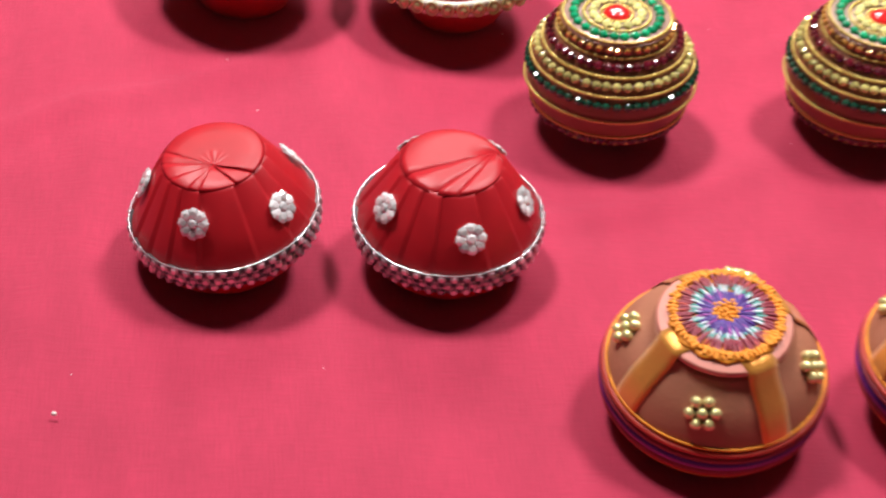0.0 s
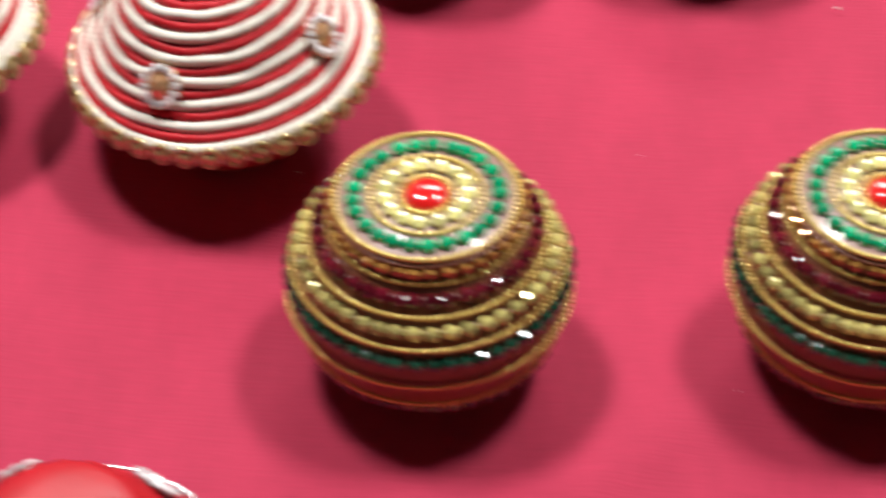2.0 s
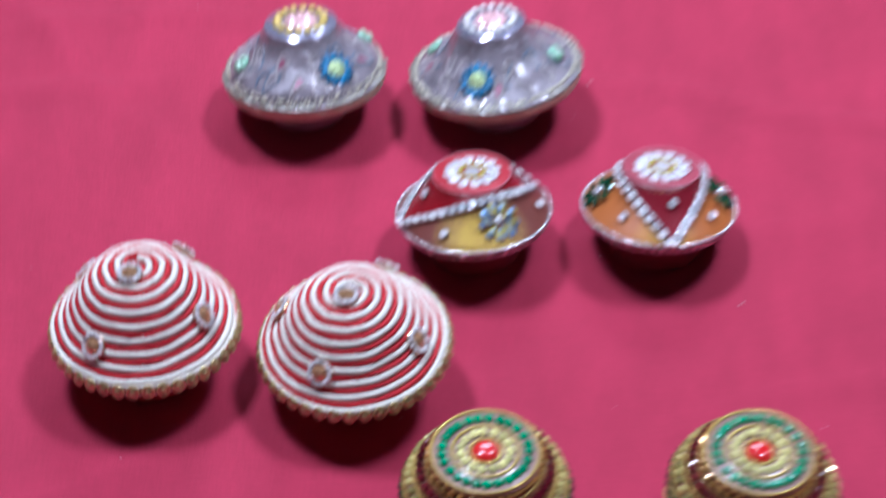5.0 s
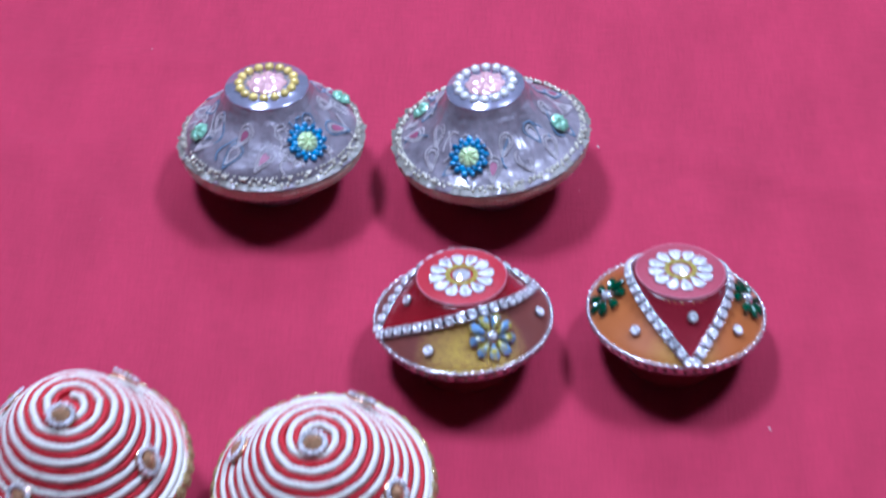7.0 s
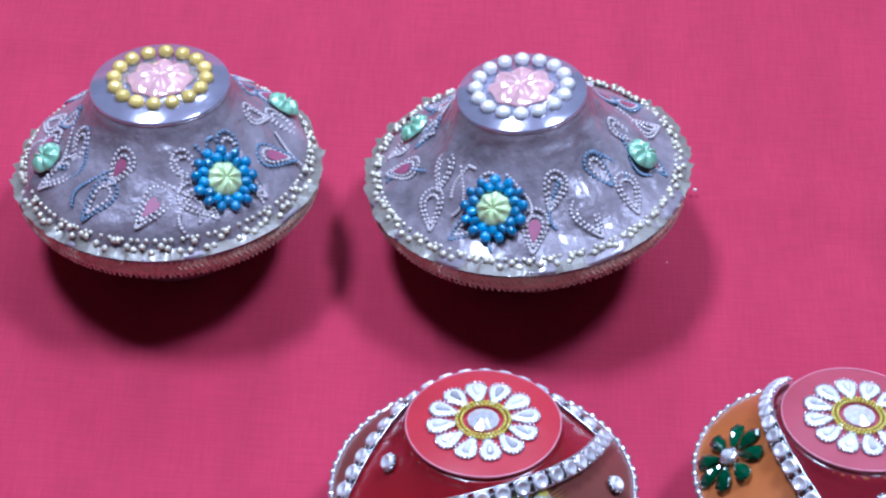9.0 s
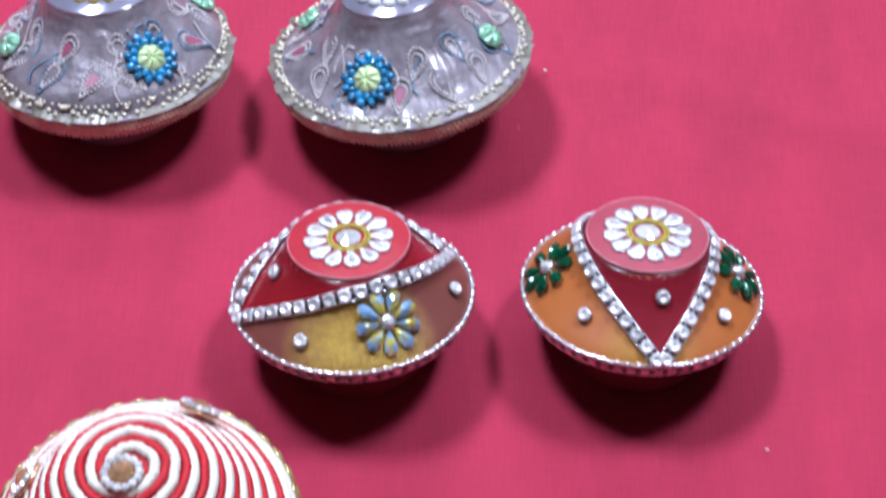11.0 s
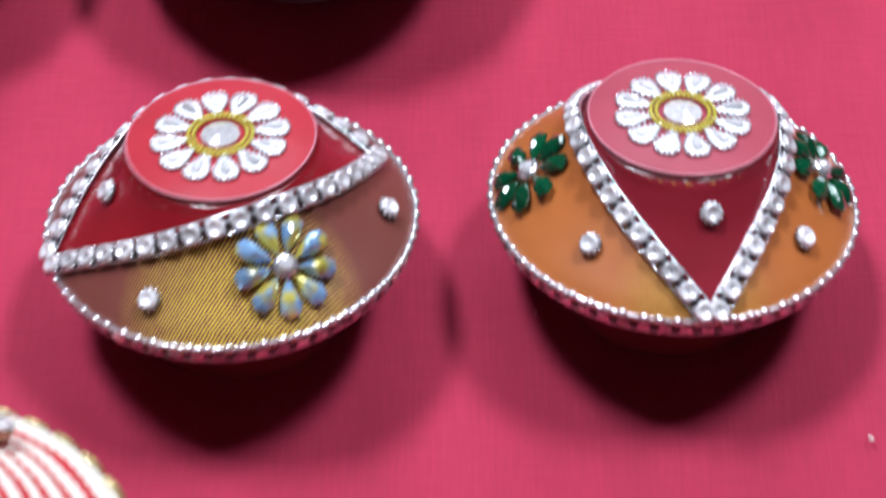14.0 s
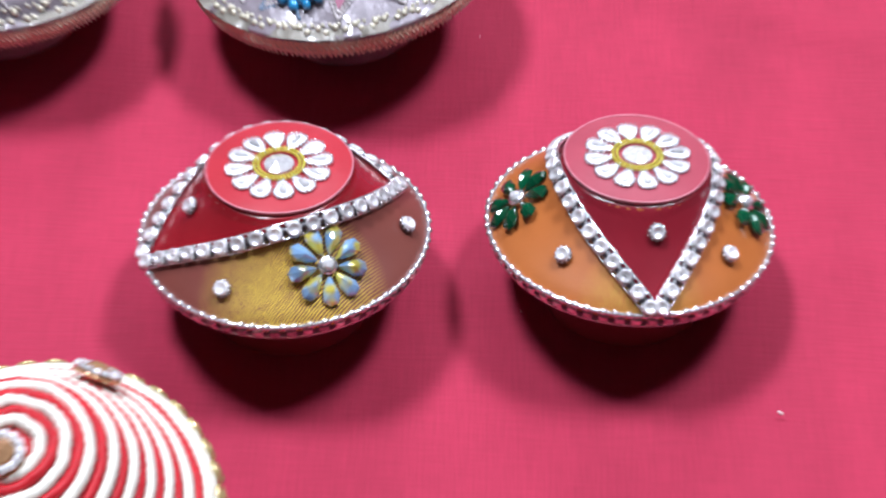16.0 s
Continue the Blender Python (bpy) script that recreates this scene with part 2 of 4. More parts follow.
for node in RAINBOW.node_tree.nodes:
    if node.type == "TEX_NOISE":
        node.inputs["Detail"].default_value = 0
        split = RAINBOW.node_tree.nodes.new("ShaderNodeMapRange")
        split.inputs[1].default_value, split.inputs[2].default_value = 0.36, 0.62
        target = node.outputs["Fac"].links[0].to_socket
        place = RAINBOW.node_tree.nodes.new("ShaderNodeVectorMath")
        lot = RAINBOW.node_tree.nodes.new("ShaderNodeObjectInfo")
        RAINBOW.node_tree.links.new(node.inputs["Vector"].links[0].from_socket, place.inputs[0])
        RAINBOW.node_tree.links.new(lot.outputs["Random"], place.inputs[1])
        RAINBOW.node_tree.links.new(place.outputs[0], node.inputs["Vector"])
        RAINBOW.node_tree.links.new(node.outputs["Fac"], split.inputs[0])
        RAINBOW.node_tree.links.new(split.outputs[0], target)
FILM = mat("lilac_foil_film", (0.095, 0.075, 0.090), 0.34, 0.1, var=0.55, vscale=120, bump=1.0, bscale=420, coat=0.6, col2=(0.27, 0.235, 0.26))
EDGE_FILM = mat("pale_edge_film", (0.22, 0.20, 0.165), 0.36, 0.1, var=0.4, vscale=260, bump=0.8, bscale=600, coat=0.4)
FOIL_TOP = mat("lilac_mirror_foil", (0.56, 0.55, 0.70), 0.16, 0.7, var=0.25, vscale=140, bump=0.25, bscale=300, coat=0.8)
STITCH = mat("cream_stitch", (0.50, 0.45, 0.45), 0.4, var=0.2, vscale=300, coat=0.5)
STITCH_BLUE = mat("blue_stitch", (0.13, 0.20, 0.29), 0.5, var=0.2, vscale=300, coat=0.5)
EDGE_STITCH = mat("pale_edge_stitch", (0.66, 0.62, 0.48), 0.3, 0.3, var=0.3, vscale=500, coat=0.4)
TRIM = mat("gold_brocade", (0.72, 0.58, 0.40), 0.45, 0.15, var=0.35, vscale=700, bump=0.8, bscale=1100)
BLUE_BEAD = mat("blue_glass", (0.03, 0.20, 0.40), 0.08, 0.1, var=0.3, vscale=300, coat=1.0, per_object=0.35)
MINT = mat("mint_glass", (0.58, 0.72, 0.36), 0.10, 0.1, var=0.2, vscale=300, coat=1.0)
MINT_DEEP = mat("deep_mint_glass", (0.24, 0.46, 0.30), 0.10, 0.1, var=0.2, vscale=300, coat=1.0)
ROSE = mat("rose_glass", (0.70, 0.42, 0.42), 0.10, 0.15, var=0.35, vscale=300, coat=1.0)
PEARL = mat("pearl_bead", (0.80, 0.79, 0.74), 0.18, 0.2, var=0.06, coat=0.8, per_object=0.12)
YELLOW_BEAD = mat("yellow_glass", (0.78, 0.60, 0.16), 0.12, 0.2, var=0.2, coat=0.9, per_object=0.25)
PAISLEY_PINK = mat("pink_paisley_fill", (0.30, 0.085, 0.15), 0.4, var=0.25, vscale=300, coat=0.5)
THREAD = {
    "orange_thread": mat("orange_thread", (0.78, 0.27, 0.01), 0.6, var=0.3, vscale=900, bump=0.6, bscale=1500),
    "maroon_thread": mat("maroon_thread", (0.25, 0.02, 0.04), 0.5, var=0.3, vscale=900, bump=0.6, bscale=1500),
    "teal_thread": mat("teal_thread", (0.03, 0.22, 0.19), 0.45, var=0.3, vscale=900, bump=0.6, bscale=1500, col2=(0.10, 0.34, 0.30)),
    "pale_thread": mat("pale_thread", (0.66, 0.70, 0.76), 0.45, var=0.3, vscale=900, bump=0.6, bscale=1500),
    "purple_thread": mat("purple_thread", (0.06, 0.01, 0.20), 0.45, var=0.3, vscale=900, bump=0.6, bscale=1500),
    "lilac_thread": mat("lilac_thread", (0.42, 0.05, 0.34), 0.5, var=0.3, vscale=900, bump=0.6, bscale=1500),
    "red_thread": mat("red_thread", (0.50, 0.05, 0.03), 0.5, var=0.3, vscale=900, bump=0.6, bscale=1500),
}


# ---- mesh helpers ----
def mesh_of(name, verts, faces, smooth=True):
    me = bpy.data.meshes.new(name)
    me.from_pydata(verts, [], faces)
    if smooth:
        me.polygons.foreach_set("use_smooth", [True] * len(me.polygons))
    me.update()
    return me


RECOLOURED = {}


def part_mesh(name, me, material, parent, label="", m=None):
    if me.materials and me.materials[0] != material:
        key = (me.name, material.name)
        if key not in RECOLOURED:
            RECOLOURED[key] = me.copy()
            RECOLOURED[key].materials.clear()
        me = RECOLOURED[key]
    ob = new(name, me)
    if not me.materials:
        me.materials.append(material)
    ob.parent = parent
    if m is not None:
        ob.matrix_basis = m
    if label:
        ob["label"] = label
    return ob


def lathe(name, profile, n=96, warp=None, closed=True):
    """Turns (r, z) pairs round the z axis; warp(theta, r, z) may shift a point."""
    verts, faces = [], []
    for r, z in profile:
        for k in range(n):
            a = 2 * math.pi * k / n
            rr, zz = warp(a, r, z) if warp else (r, z)
            verts.append((rr * math.cos(a), rr * math.sin(a), zz))
    for j in range(len(profile) - 1):
        for k in range(n):
            a, b = j * n + k, j * n + (k + 1) % n
            faces.append((b, a, a + n, b + n))
    if closed:
        faces.append(tuple(range(n)))
        last = (len(profile) - 1) * n
        faces.append(tuple(range(last + n - 1, last - 1, -1)))
    return mesh_of(name, verts, faces)


def smooth_profile(points, steps=6):
    """A rounded run through (r, z) points."""
    out = []
    p = [points[0]] + points + [points[-1]]
    for i in range(1, len(p) - 2):
        for s in range(steps):
            t = s / steps
            q = []
            for c in (0, 1):
                a, b, d, e = p[i - 1][c], p[i][c], p[i + 1][c], p[i + 2][c]
                q.append(0.5 * (2 * b + (d - a) * t + (2 * a - 5 * b + 4 * d - e) * t * t + (3 * b - a - 3 * d + e) * t ** 3))
            out.append((max(q[0], 1e-5), q[1]))
    out.append(points[-1])
    return out


def ball(name, rx=1.0, rz=None, seg=10, rings=6, flat=False):
    bm = bmesh.new()
    bmesh.ops.create_uvsphere(bm, u_segments=seg, v_segments=rings, radius=rx)
    if rz is not None:
        bmesh.ops.scale(bm, vec=(1, 1, rz / rx), verts=bm.verts)
    me = bpy.data.meshes.new(name)
    bm.to_mesh(me)
    bm.free()
    if not flat:
        me.polygons.foreach_set("use_smooth", [True] * len(me.polygons))
    return me


def facet(name, r, h, n=8, table=0.55):
    """A cut stone: girdle, sloped crown facets and a flat table."""
    v = [(r * math.cos(2 * math.pi * k / n), r * math.sin(2 * math.pi * k / n), 0) for k in range(n)]
    v += [(r * 1.0 * math.cos(2 * math.pi * k / n), r * math.sin(2 * math.pi * k / n), h * 0.35) for k in range(n)]
    v += [(r * table * math.cos(2 * math.pi * (k + 0.5) / n), r * table * math.sin(2 * math.pi * (k + 0.5) / n), h) for k in range(n)]
    f = []
    for k in range(n):
        k2 = (k + 1) % n
        f += [(k, k2, n + k2, n + k), (n + k, n + k2, 2 * n + k), (2 * n + k, n + k2, 2 * n + k2)]
    f += [tuple(range(2 * n, 3 * n)), tuple(range(n - 1, -1, -1))]
    return mesh_of(name, v, f, False)


def tear(name, length, width, h, seg=10, flat=False):
    """A drop-shaped petal along +y, domed."""
    v, f = [], []
    rows = 5
    for j in range(rows):
        s = 1 - (j / (rows - 1)) ** 2 * 0.9
        for k in range(seg):
            a = 2 * math.pi * k / seg
            taper = 0.62 + 0.38 * math.sin(a)
            v.append((width / 2 * math.cos(a) * taper * s, length / 2 * (1 + math.sin(a) * s), h * j / (rows - 1)))
    for j in range(rows - 1):
        for k in range(seg):
            a, b = j * seg + k, j * seg + (k + 1) % seg
            f.append((a, b, b + seg, a + seg))
    f += [tuple(range((rows - 1) * seg, rows * seg)), tuple(range(seg - 1, -1, -1))]
    return mesh_of(name, v, f, not flat)


def merge(name, pieces, smooth=True):
    """One mesh of many (mesh, matrix) pieces."""
    verts, faces = [], []
    for me, m in pieces:
        off = len(verts)
        verts += [tuple(m @ v.co) for v in me.vertices]
        faces += [tuple(off + i for i in p.vertices) for p in me.polygons]
    return mesh_of(name, verts, faces, smooth)


def tube(name, pts, r, sides=7, loop=True):
    """A round cord along points."""
    verts, faces = [], []
    n = len(pts)
    pts = [Vector(p) for p in pts]
    for i, p in enumerate(pts):
        if loop:
            d = pts[(i + 1) % n] - pts[i - 1]
        else:
            d = pts[min(i + 1, n - 1)] - pts[max(i - 1, 0)]
        d.normalize()
        up = Vector((0, 0, 1)) if abs(d.z) < 0.9 else Vector((1, 0, 0))
        u = d.cross(up).normalized()
        w = u.cross(d)
        for k in range(sides):
            a = 2 * math.pi * k / sides
            verts.append(tuple(p + r * (math.cos(a) * u + math.sin(a) * w)))
    for i in range(n if loop else n - 1):
        for k in range(sides):
            a, b = i * sides + k, i * sides + (k + 1) % sides
            c, d = ((i + 1) % n) * sides + k, ((i + 1) % n) * sides + (k + 1) % sides
            faces.append((a, b, d, c))
    return mesh_of(name, verts, faces)


def ring_pts(r, z, n=96, wob=0.0):
    return [((r + wob * math.sin(5 * 2 * math.pi * k / n)) * math.cos(2 * math.pi * k / n),
             (r + wob * math.sin(5 * 2 * math.pi * k / n)) * math.sin(2 * math.pi * k / n),
             z + wob * math.cos(3 * 2 * math.pi * k / n)) for k in range(n)]


def on_profile(profile, r, theta, lift=0.0, upper=True):
    """A seat on the turned surface at radius r: z along the outward normal, y uphill."""
    best = None
    for (r0, z0), (r1, z1) in zip(profile, profile[1:]):
        if min(r0, r1) - 1e-9 <= r <= max(r0, r1) + 1e-9 and abs(r1 - r0) > 1e-7:
            t = (r - r0) / (r1 - r0)
            z = z0 + t * (z1 - z0)
            if best is None or z > best[0]:
                best = (z, (z1 - z0) / (r1 - r0))
    z, slope = best
    a = radians(theta)
    out = Vector((math.cos(a), math.sin(a), 0))
    nrm = (Vector((0, 0, 1)) - slope * out).normalized()
    side = Vector((-math.sin(a), math.cos(a), 0))
    up = nrm.cross(side)
    m = Matrix.Identity(4)
    for i, c in enumerate((side, up, nrm)):
        m.col[i] = (*c, 0)
    m.translation = out * r + Vector((0, 0, z)) + nrm * lift
    return m


def side_seat(r, z, theta, slope_deg=0.0):
    """A seat that faces outward at radius r, height z; slope_deg tips it upward."""
    a, s = radians(theta), radians(slope_deg)
    out = Vector((math.cos(a), math.sin(a), 0))
    nrm = out * math.cos(s) + Vector((0, 0, math.sin(s)))
    side = Vector((-math.sin(a), math.cos(a), 0))
    up = nrm.cross(side)
    m = Matrix.Identity(4)
    for i, c in enumerate((side, up, nrm)):
        m.col[i] = (*c, 0)
    m.translation = out * r + Vector((0, 0, z))
    return m


def spin(angle):
    return Matrix.Rotation(radians(angle), 4, "Z")


def thing(name, x, y, tilt_x, tilt_y, label, category, group, z=0.0):
    """An Empty at the base of a pot; the tilt leans its axis."""
    ob = new(name)
    ob.empty_display_size = 0.01
    n = Vector((math.sin(radians(tilt_y)), -math.sin(radians(tilt_x)), 1)).normalized()
    q = Vector((0, 0, 1)).rotation_difference(n)
    ob.matrix_basis = Matrix.Translation((x, y, z)) @ q.to_matrix().to_4x4()
    return tagged(ob, label, category, group)


# ---- the setting ----
def box(name, lo, hi, material, bevel=0.0):
    bm = bmesh.new()
    bmesh.ops.create_cube(bm, size=1.0)
    bmesh.ops.scale(bm, vec=[h - l for l, h in zip(lo, hi)], verts=bm.verts)
    bmesh.ops.translate(bm, vec=[(h + l) / 2 for l, h in zip(lo, hi)], verts=bm.verts)
    if bevel:
        bmesh.ops.bevel(bm, geom=bm.edges, offset=bevel, segments=2, affect="EDGES")
    me = bpy.data.meshes.new(name)
    bm.to_mesh(me)
    bm.free()
    me.materials.append(material)
    return new(name, me)


FLOOR_Z = -0.76
for nm, lo, hi, mt in (
    ("floor", (-2.6, -2.6, FLOOR_Z - 0.1), (2.6, 2.6, FLOOR_Z), FLOORING),
    ("ceiling", (-2.6, -2.6, CEIL), (2.6, 2.6, CEIL + 0.1), PLASTER),
    ("wall_north", (-2.6, 2.5, FLOOR_Z), (2.6, 2.6, CEIL), PLASTER),
    ("wall_south", (-2.6, -2.6, FLOOR_Z), (2.6, -2.5, CEIL), PLASTER),
    ("wall_east", (2.5, -2.5, FLOOR_Z), (2.6, 2.5, CEIL), PLASTER),
    ("wall_west", (-2.6, -2.5, FLOOR_Z), (-2.5, 2.5, CEIL), PLASTER),
):
    tagged(box(nm, lo, hi, mt), kind="structure")

table = tagged(new("table"), "wooden table hidden under a red cotton cloth", "table")
table.location = (0, 0, FLOOR_Z)
top = box("tabletop", (-0.9, -0.75, 0.72), (0.9, 0.75, 0.755), WOOD, 0.004)
top.parent = table
for sx in (-1, 1):
    for sy in (-1, 1):
        leg = box("leg", (sx * 0.8 - 0.03, sy * 0.65 - 0.03, 0), (sx * 0.8 + 0.03, sy * 0.65 + 0.03, 0.72), WOOD, 0.003)
        leg.parent = table


# soft ironed-in creases: a point, a direction, half the length and the height
FOLDS = [(0.075, 0.096, 0.99, -0.10, 0.13, 0.0022), (-0.225, 0.112, 0.70, -0.71, 0.09, 0.0024), (-0.16, 0.146, 0.98, 0.15, 0.12, 0.0016),
         (-0.215, -0.158, 0.82, 0.57, 0.10, 0.0018), (-0.245, 0.088, 0.95, 0.25, 0.08, 0.0016), (0.11, -0.075, 0.90, 0.42, 0.10, 0.0014), (-0.04, -0.215, 0.86, 0.50, 0.11, 0.0014)]


def tablecloth():
    """A cotton sheet with shallow, soft creases, hanging over the table's edge."""
    nx, ny = 340, 300
    hx, hy = 1.0, 0.85
    verts, faces = [], []
    for j in range(ny + 1):
        for i in range(nx + 1):
            x, y = -hx + 2 * hx * i / nx, -hy + 2 * hy * j / ny
            z = 0.0026 * noise.noise((x * 6, y * 6, 0.3)) + 0.0012 * noise.noise((x * 17, y * 17, 4.0))
            ridge = 1 - abs(noise.noise((x * 4.2 + 3, y * 4.2 - x * 1.5, 8.0)))
            z += 0.0044 * ridge ** 14
            for fx, fy, ux, uy, span, high in FOLDS:
                along, off = (x - fx) * ux + (y - fy) * uy, (x - fx) * -uy + (y - fy) * ux
                off += 0.006 * math.sin(along * 22) + 0.002 * math.sin(along * 61)
                if abs(along) < span and abs(off) < 0.03:
                    z += 1.5 * high * math.exp(-(off / 0.0050) ** 2) * math.cos(along / span * math.pi / 2)
            z -= 0.0030
            over = max(abs(x) - 0.905, abs(y) - 0.755, 0)
            px, py = x, y
            if over > 0:
                z -= over * 2.2
                px = math.copysign(min(abs(x), 0.905 + 0.1 * (abs(x) - 0.905)), x) if abs(x) > 0.905 else x
                py = math.copysign(min(abs(y), 0.755 + 0.1 * (abs(y) - 0.755)), y) if abs(y) > 0.755 else y
            verts.append((px, py, z))
    for j in range(ny):
        for i in range(nx):
            a = j * (nx + 1) + i
            faces.append((a, a + 1, a + nx + 2, a + nx + 1))
    me = mesh_of("tablecloth", verts, faces)
    me.materials.append(CLOTH)
    return tagged(new("tablecloth", me), "plain pinkish-red cotton cloth spread over a table", "tablecloth")


tablecloth()

for place, (watts, wide, deep) in zip(LAMPS, POWER):
    fit_ob = tagged(new("ceiling_light"), "white metal light panel hung from the ceiling", "ceiling light", "ceiling lights")
    fit_ob.matrix_basis = place
    tray = box("housing", (-wide / 2 - 0.02, -deep / 2 - 0.02, 0.004), (wide / 2 + 0.02, deep / 2 + 0.02, 0.030), PANEL_WHITE, 0.004)
    tray.parent = fit_ob
    foot = place.translation
    stem = part_mesh("stem", tube("stem", [(foot.x, foot.y, foot.z + 0.02), (foot.x, foot.y, CEIL + 0.002)], 0.009, 10, False), PANEL_WHITE, fit_ob)
    stem.matrix_basis = place.inverted()


# ---- red satin pots ----
RED_PROFILE = [(0.0001, 0.0378), (0.010, 0.0377), (0.0165, 0.0371), (0.0175, 0.0362), (0.0250, 0.0240), (0.0305, 0.0150),
               (0.0308, 0.0125), (0.0298, 0.0070), (0.0268, 0.0015), (0.0215, -0.0042), (0.0170, -0.0070)]


def satin_fan(apex, bounds):
    """Overlapping ribbon folds on the flat top, fanned out from one point to the round edge."""
    reach, z0 = 0.0170, 0.0376
    ax, ay = apex[0] * reach, apex[1] * reach
    out = []
    for i in range(len(bounds) - 1):
        a0, a1 = bounds[i], bounds[i + 1]
        n = max(3, int((a1 - a0) / 6))
        wide_fold = a1 - a0 > 120
        verts, faces = [], []
        for k in range(n + 1):
            a = radians(a0 + (a1 - a0) * k / n)
            dx, dy = math.cos(a), math.sin(a)
            b = ax * dx + ay * dy
            run = -b + math.sqrt(max(b * b - (ax * ax + ay * ay - reach * reach), 0))
            lift = 0.00085 if wide_fold else 0.0008 - 0.00065 * k / n
            for t in (0.0, 0.35, 0.7, 0.93, 1.0):
                x, y = ax + dx * run * t, ay + dy * run * t
                edge = max(0.0, math.hypot(x, y) / reach - 0.86) / 0.14
                verts.append((x, y, z0 + lift * (1 - 0.5 * edge) - 0.0009 * edge ** 2))
        for k in range(n):
            for t in range(4):
                q = k * 5 + t
                faces.append((q, q + 1, q + 6, q + 5))
        out.append(mesh_of("fold", verts, faces))
    return out


STONE_SMALL = facet("rhinestone", 0.00150, 0.0012, 8)
SEQUIN_BEAD = facet("petal", 0.0021, 0.0009, 7, 0.45)


def gem_flower(parent, m, n, ring_r, bead_me, bead_mat, core_me, core_mat, label, back=None):
    holder = part_mesh("flower", back or lathe("flower", [(ring_r * 0.25, 0.0001), (ring_r * 1.05, 0.0002), (ring_r * 1.0, 0.0004), (ring_r * 0.3, 0.0006)], 20),
                       SILVER_GEM if not back else core_mat, parent, label, m)
    for k in range(n):
        part_mesh("petal", bead_me, bead_mat, holder, "", spin(360 * k / n) @ Matrix.Translation((0, ring_r * 0.72, 0.0007)))
    part_mesh("centre", core_me, core_mat, holder, "", Matrix.Translation((0, 0, 0.0006)))
    return holder


RED_CORE = facet("centre", 0.0019, 0.0014, 8)


def satin_pleat(a, r, z):
    """Overlapping ribbon edges down the flank."""
    if not 0.0145 < z < 0.0366:
        return r, z
    u = a * 15 / (2 * math.pi) + 0.35 * math.sin(3 * a + 1)
    return r + 0.00095 * (u - math.floor(u)) - 0.0003, z


def red_pot(x, y, tx, ty, strips, flowers, label):
    pot = thing("satin_pot", x, y, tx, ty, label, "decorated pot", "satin pots", 0.007)
    part_mesh("body", lathe("body", RED_PROFILE, 216, satin_pleat), SATIN, pot)
    for me in satin_fan(*strips):
        rib = part_mesh("fold", me, SATIN, pot)
        rib.modifiers.new("thick", "SOLIDIFY").thickness = 0.0004
    for row, (r, z) in enumerate(((0.0313, 0.0138), (0.0311, 0.0108), (0.0304, 0.0078))):
        band = part_mesh("rhinestone_chain", tube("rhinestone_chain", ring_pts(r + 0.0002, z + 0.0015, 96), 0.00026, 6), SILVER, pot, "silver cup chain")
        part_mesh("chain_backing", tube("chain_backing", ring_pts(r - 0.0008, z, 96), 0.0013, 6), SILVER_DARK, band)
        for k in range(48):
            part_mesh("rhinestone", STONE_SMALL, CRYSTAL_PINK_REFLECT, band, "", side_seat(r, z, 360 * (k + 0.5 * (row % 2)) / 48, 12))
    for th, r in flowers:
        seat = on_profile(RED_PROFILE, r, th, 0.0006)
        gem_flower(pot, seat, 8, 0.0046, SEQUIN_BEAD, SILVER_GEM, RED_CORE, CRYSTAL, "silver sequin flower")
    return pot


red_pot(-0.1688, -0.2455, 4.4, -10.6, ((0.03, -0.35), (150, 167, 195, 227, 245, 308, 340, 510)),
        [(-108, 0.0225), (-36, 0.0246), (176, 0.0231), (95, 0.0231), (30, 0.0262)], "red satin-wrapped pot with pleated top and silver chain rim")
red_pot(-0.0963, -0.2459, 3.8, -2.7, ((0.90, 0.24), (201, 224, 236, 290, 561)),
        [(-153, 0.0235), (-78, 0.0244), (-16, 0.0242), (50, 0.0231), (120, 0.0231)], "red satin-wrapped pot with flat folded top and silver chain rim")


# ---- terracotta pots with embroidered patch ----
CLAY_PROFILE = smooth_profile([(0.0001, 0.0400), (0.0185, 0.0398), (0.0225, 0.0375), (0.0285, 0.0315), (0.0328, 0.0245), (0.0345, 0.0185),
                               (0.0340, 0.0125), (0.0310, 0.0065), (0.0255, 0.0022), (0.0190, 0.0002)], 5)
GOLD_BALL = ball("bead", 0.0020, None, 10, 6)


def strap(theta, width):
    """A satin ribbon from under the patch over the shoulder and round the belly."""
    pts = [(0.008, 0.0432), (0.015, 0.0431), (0.0206, 0.0428), (0.0217, 0.0412), (0.0235, 0.0377), (0.0290, 0.0318), (0.0333, 0.0245), (0.0352, 0.0185), (0.0346, 0.0125), (0.0318, 0.0066)]
    a = radians(theta)
    out, side = Vector((math.cos(a), math.sin(a), 0)), Vector((-math.sin(a), math.cos(a), 0))
    verts, faces = [], []
    for r, z in pts:
        for k in range(5):
            o = width * (k / 4 - 0.5)
            along = math.sqrt(max(r * r - o * o, 1e-8)) if r > width else r
            verts.append(tuple(out * along + side * o + Vector((0, 0, z + 0.0001 * math.sin(k * 2.0)))))
    for j in range(len(pts) - 1):
        for k in range(4):
            b = j * 5 + k
            faces.append((b, b + 1, b + 6, b + 5))
    return mesh_of("ribbon", verts, faces)


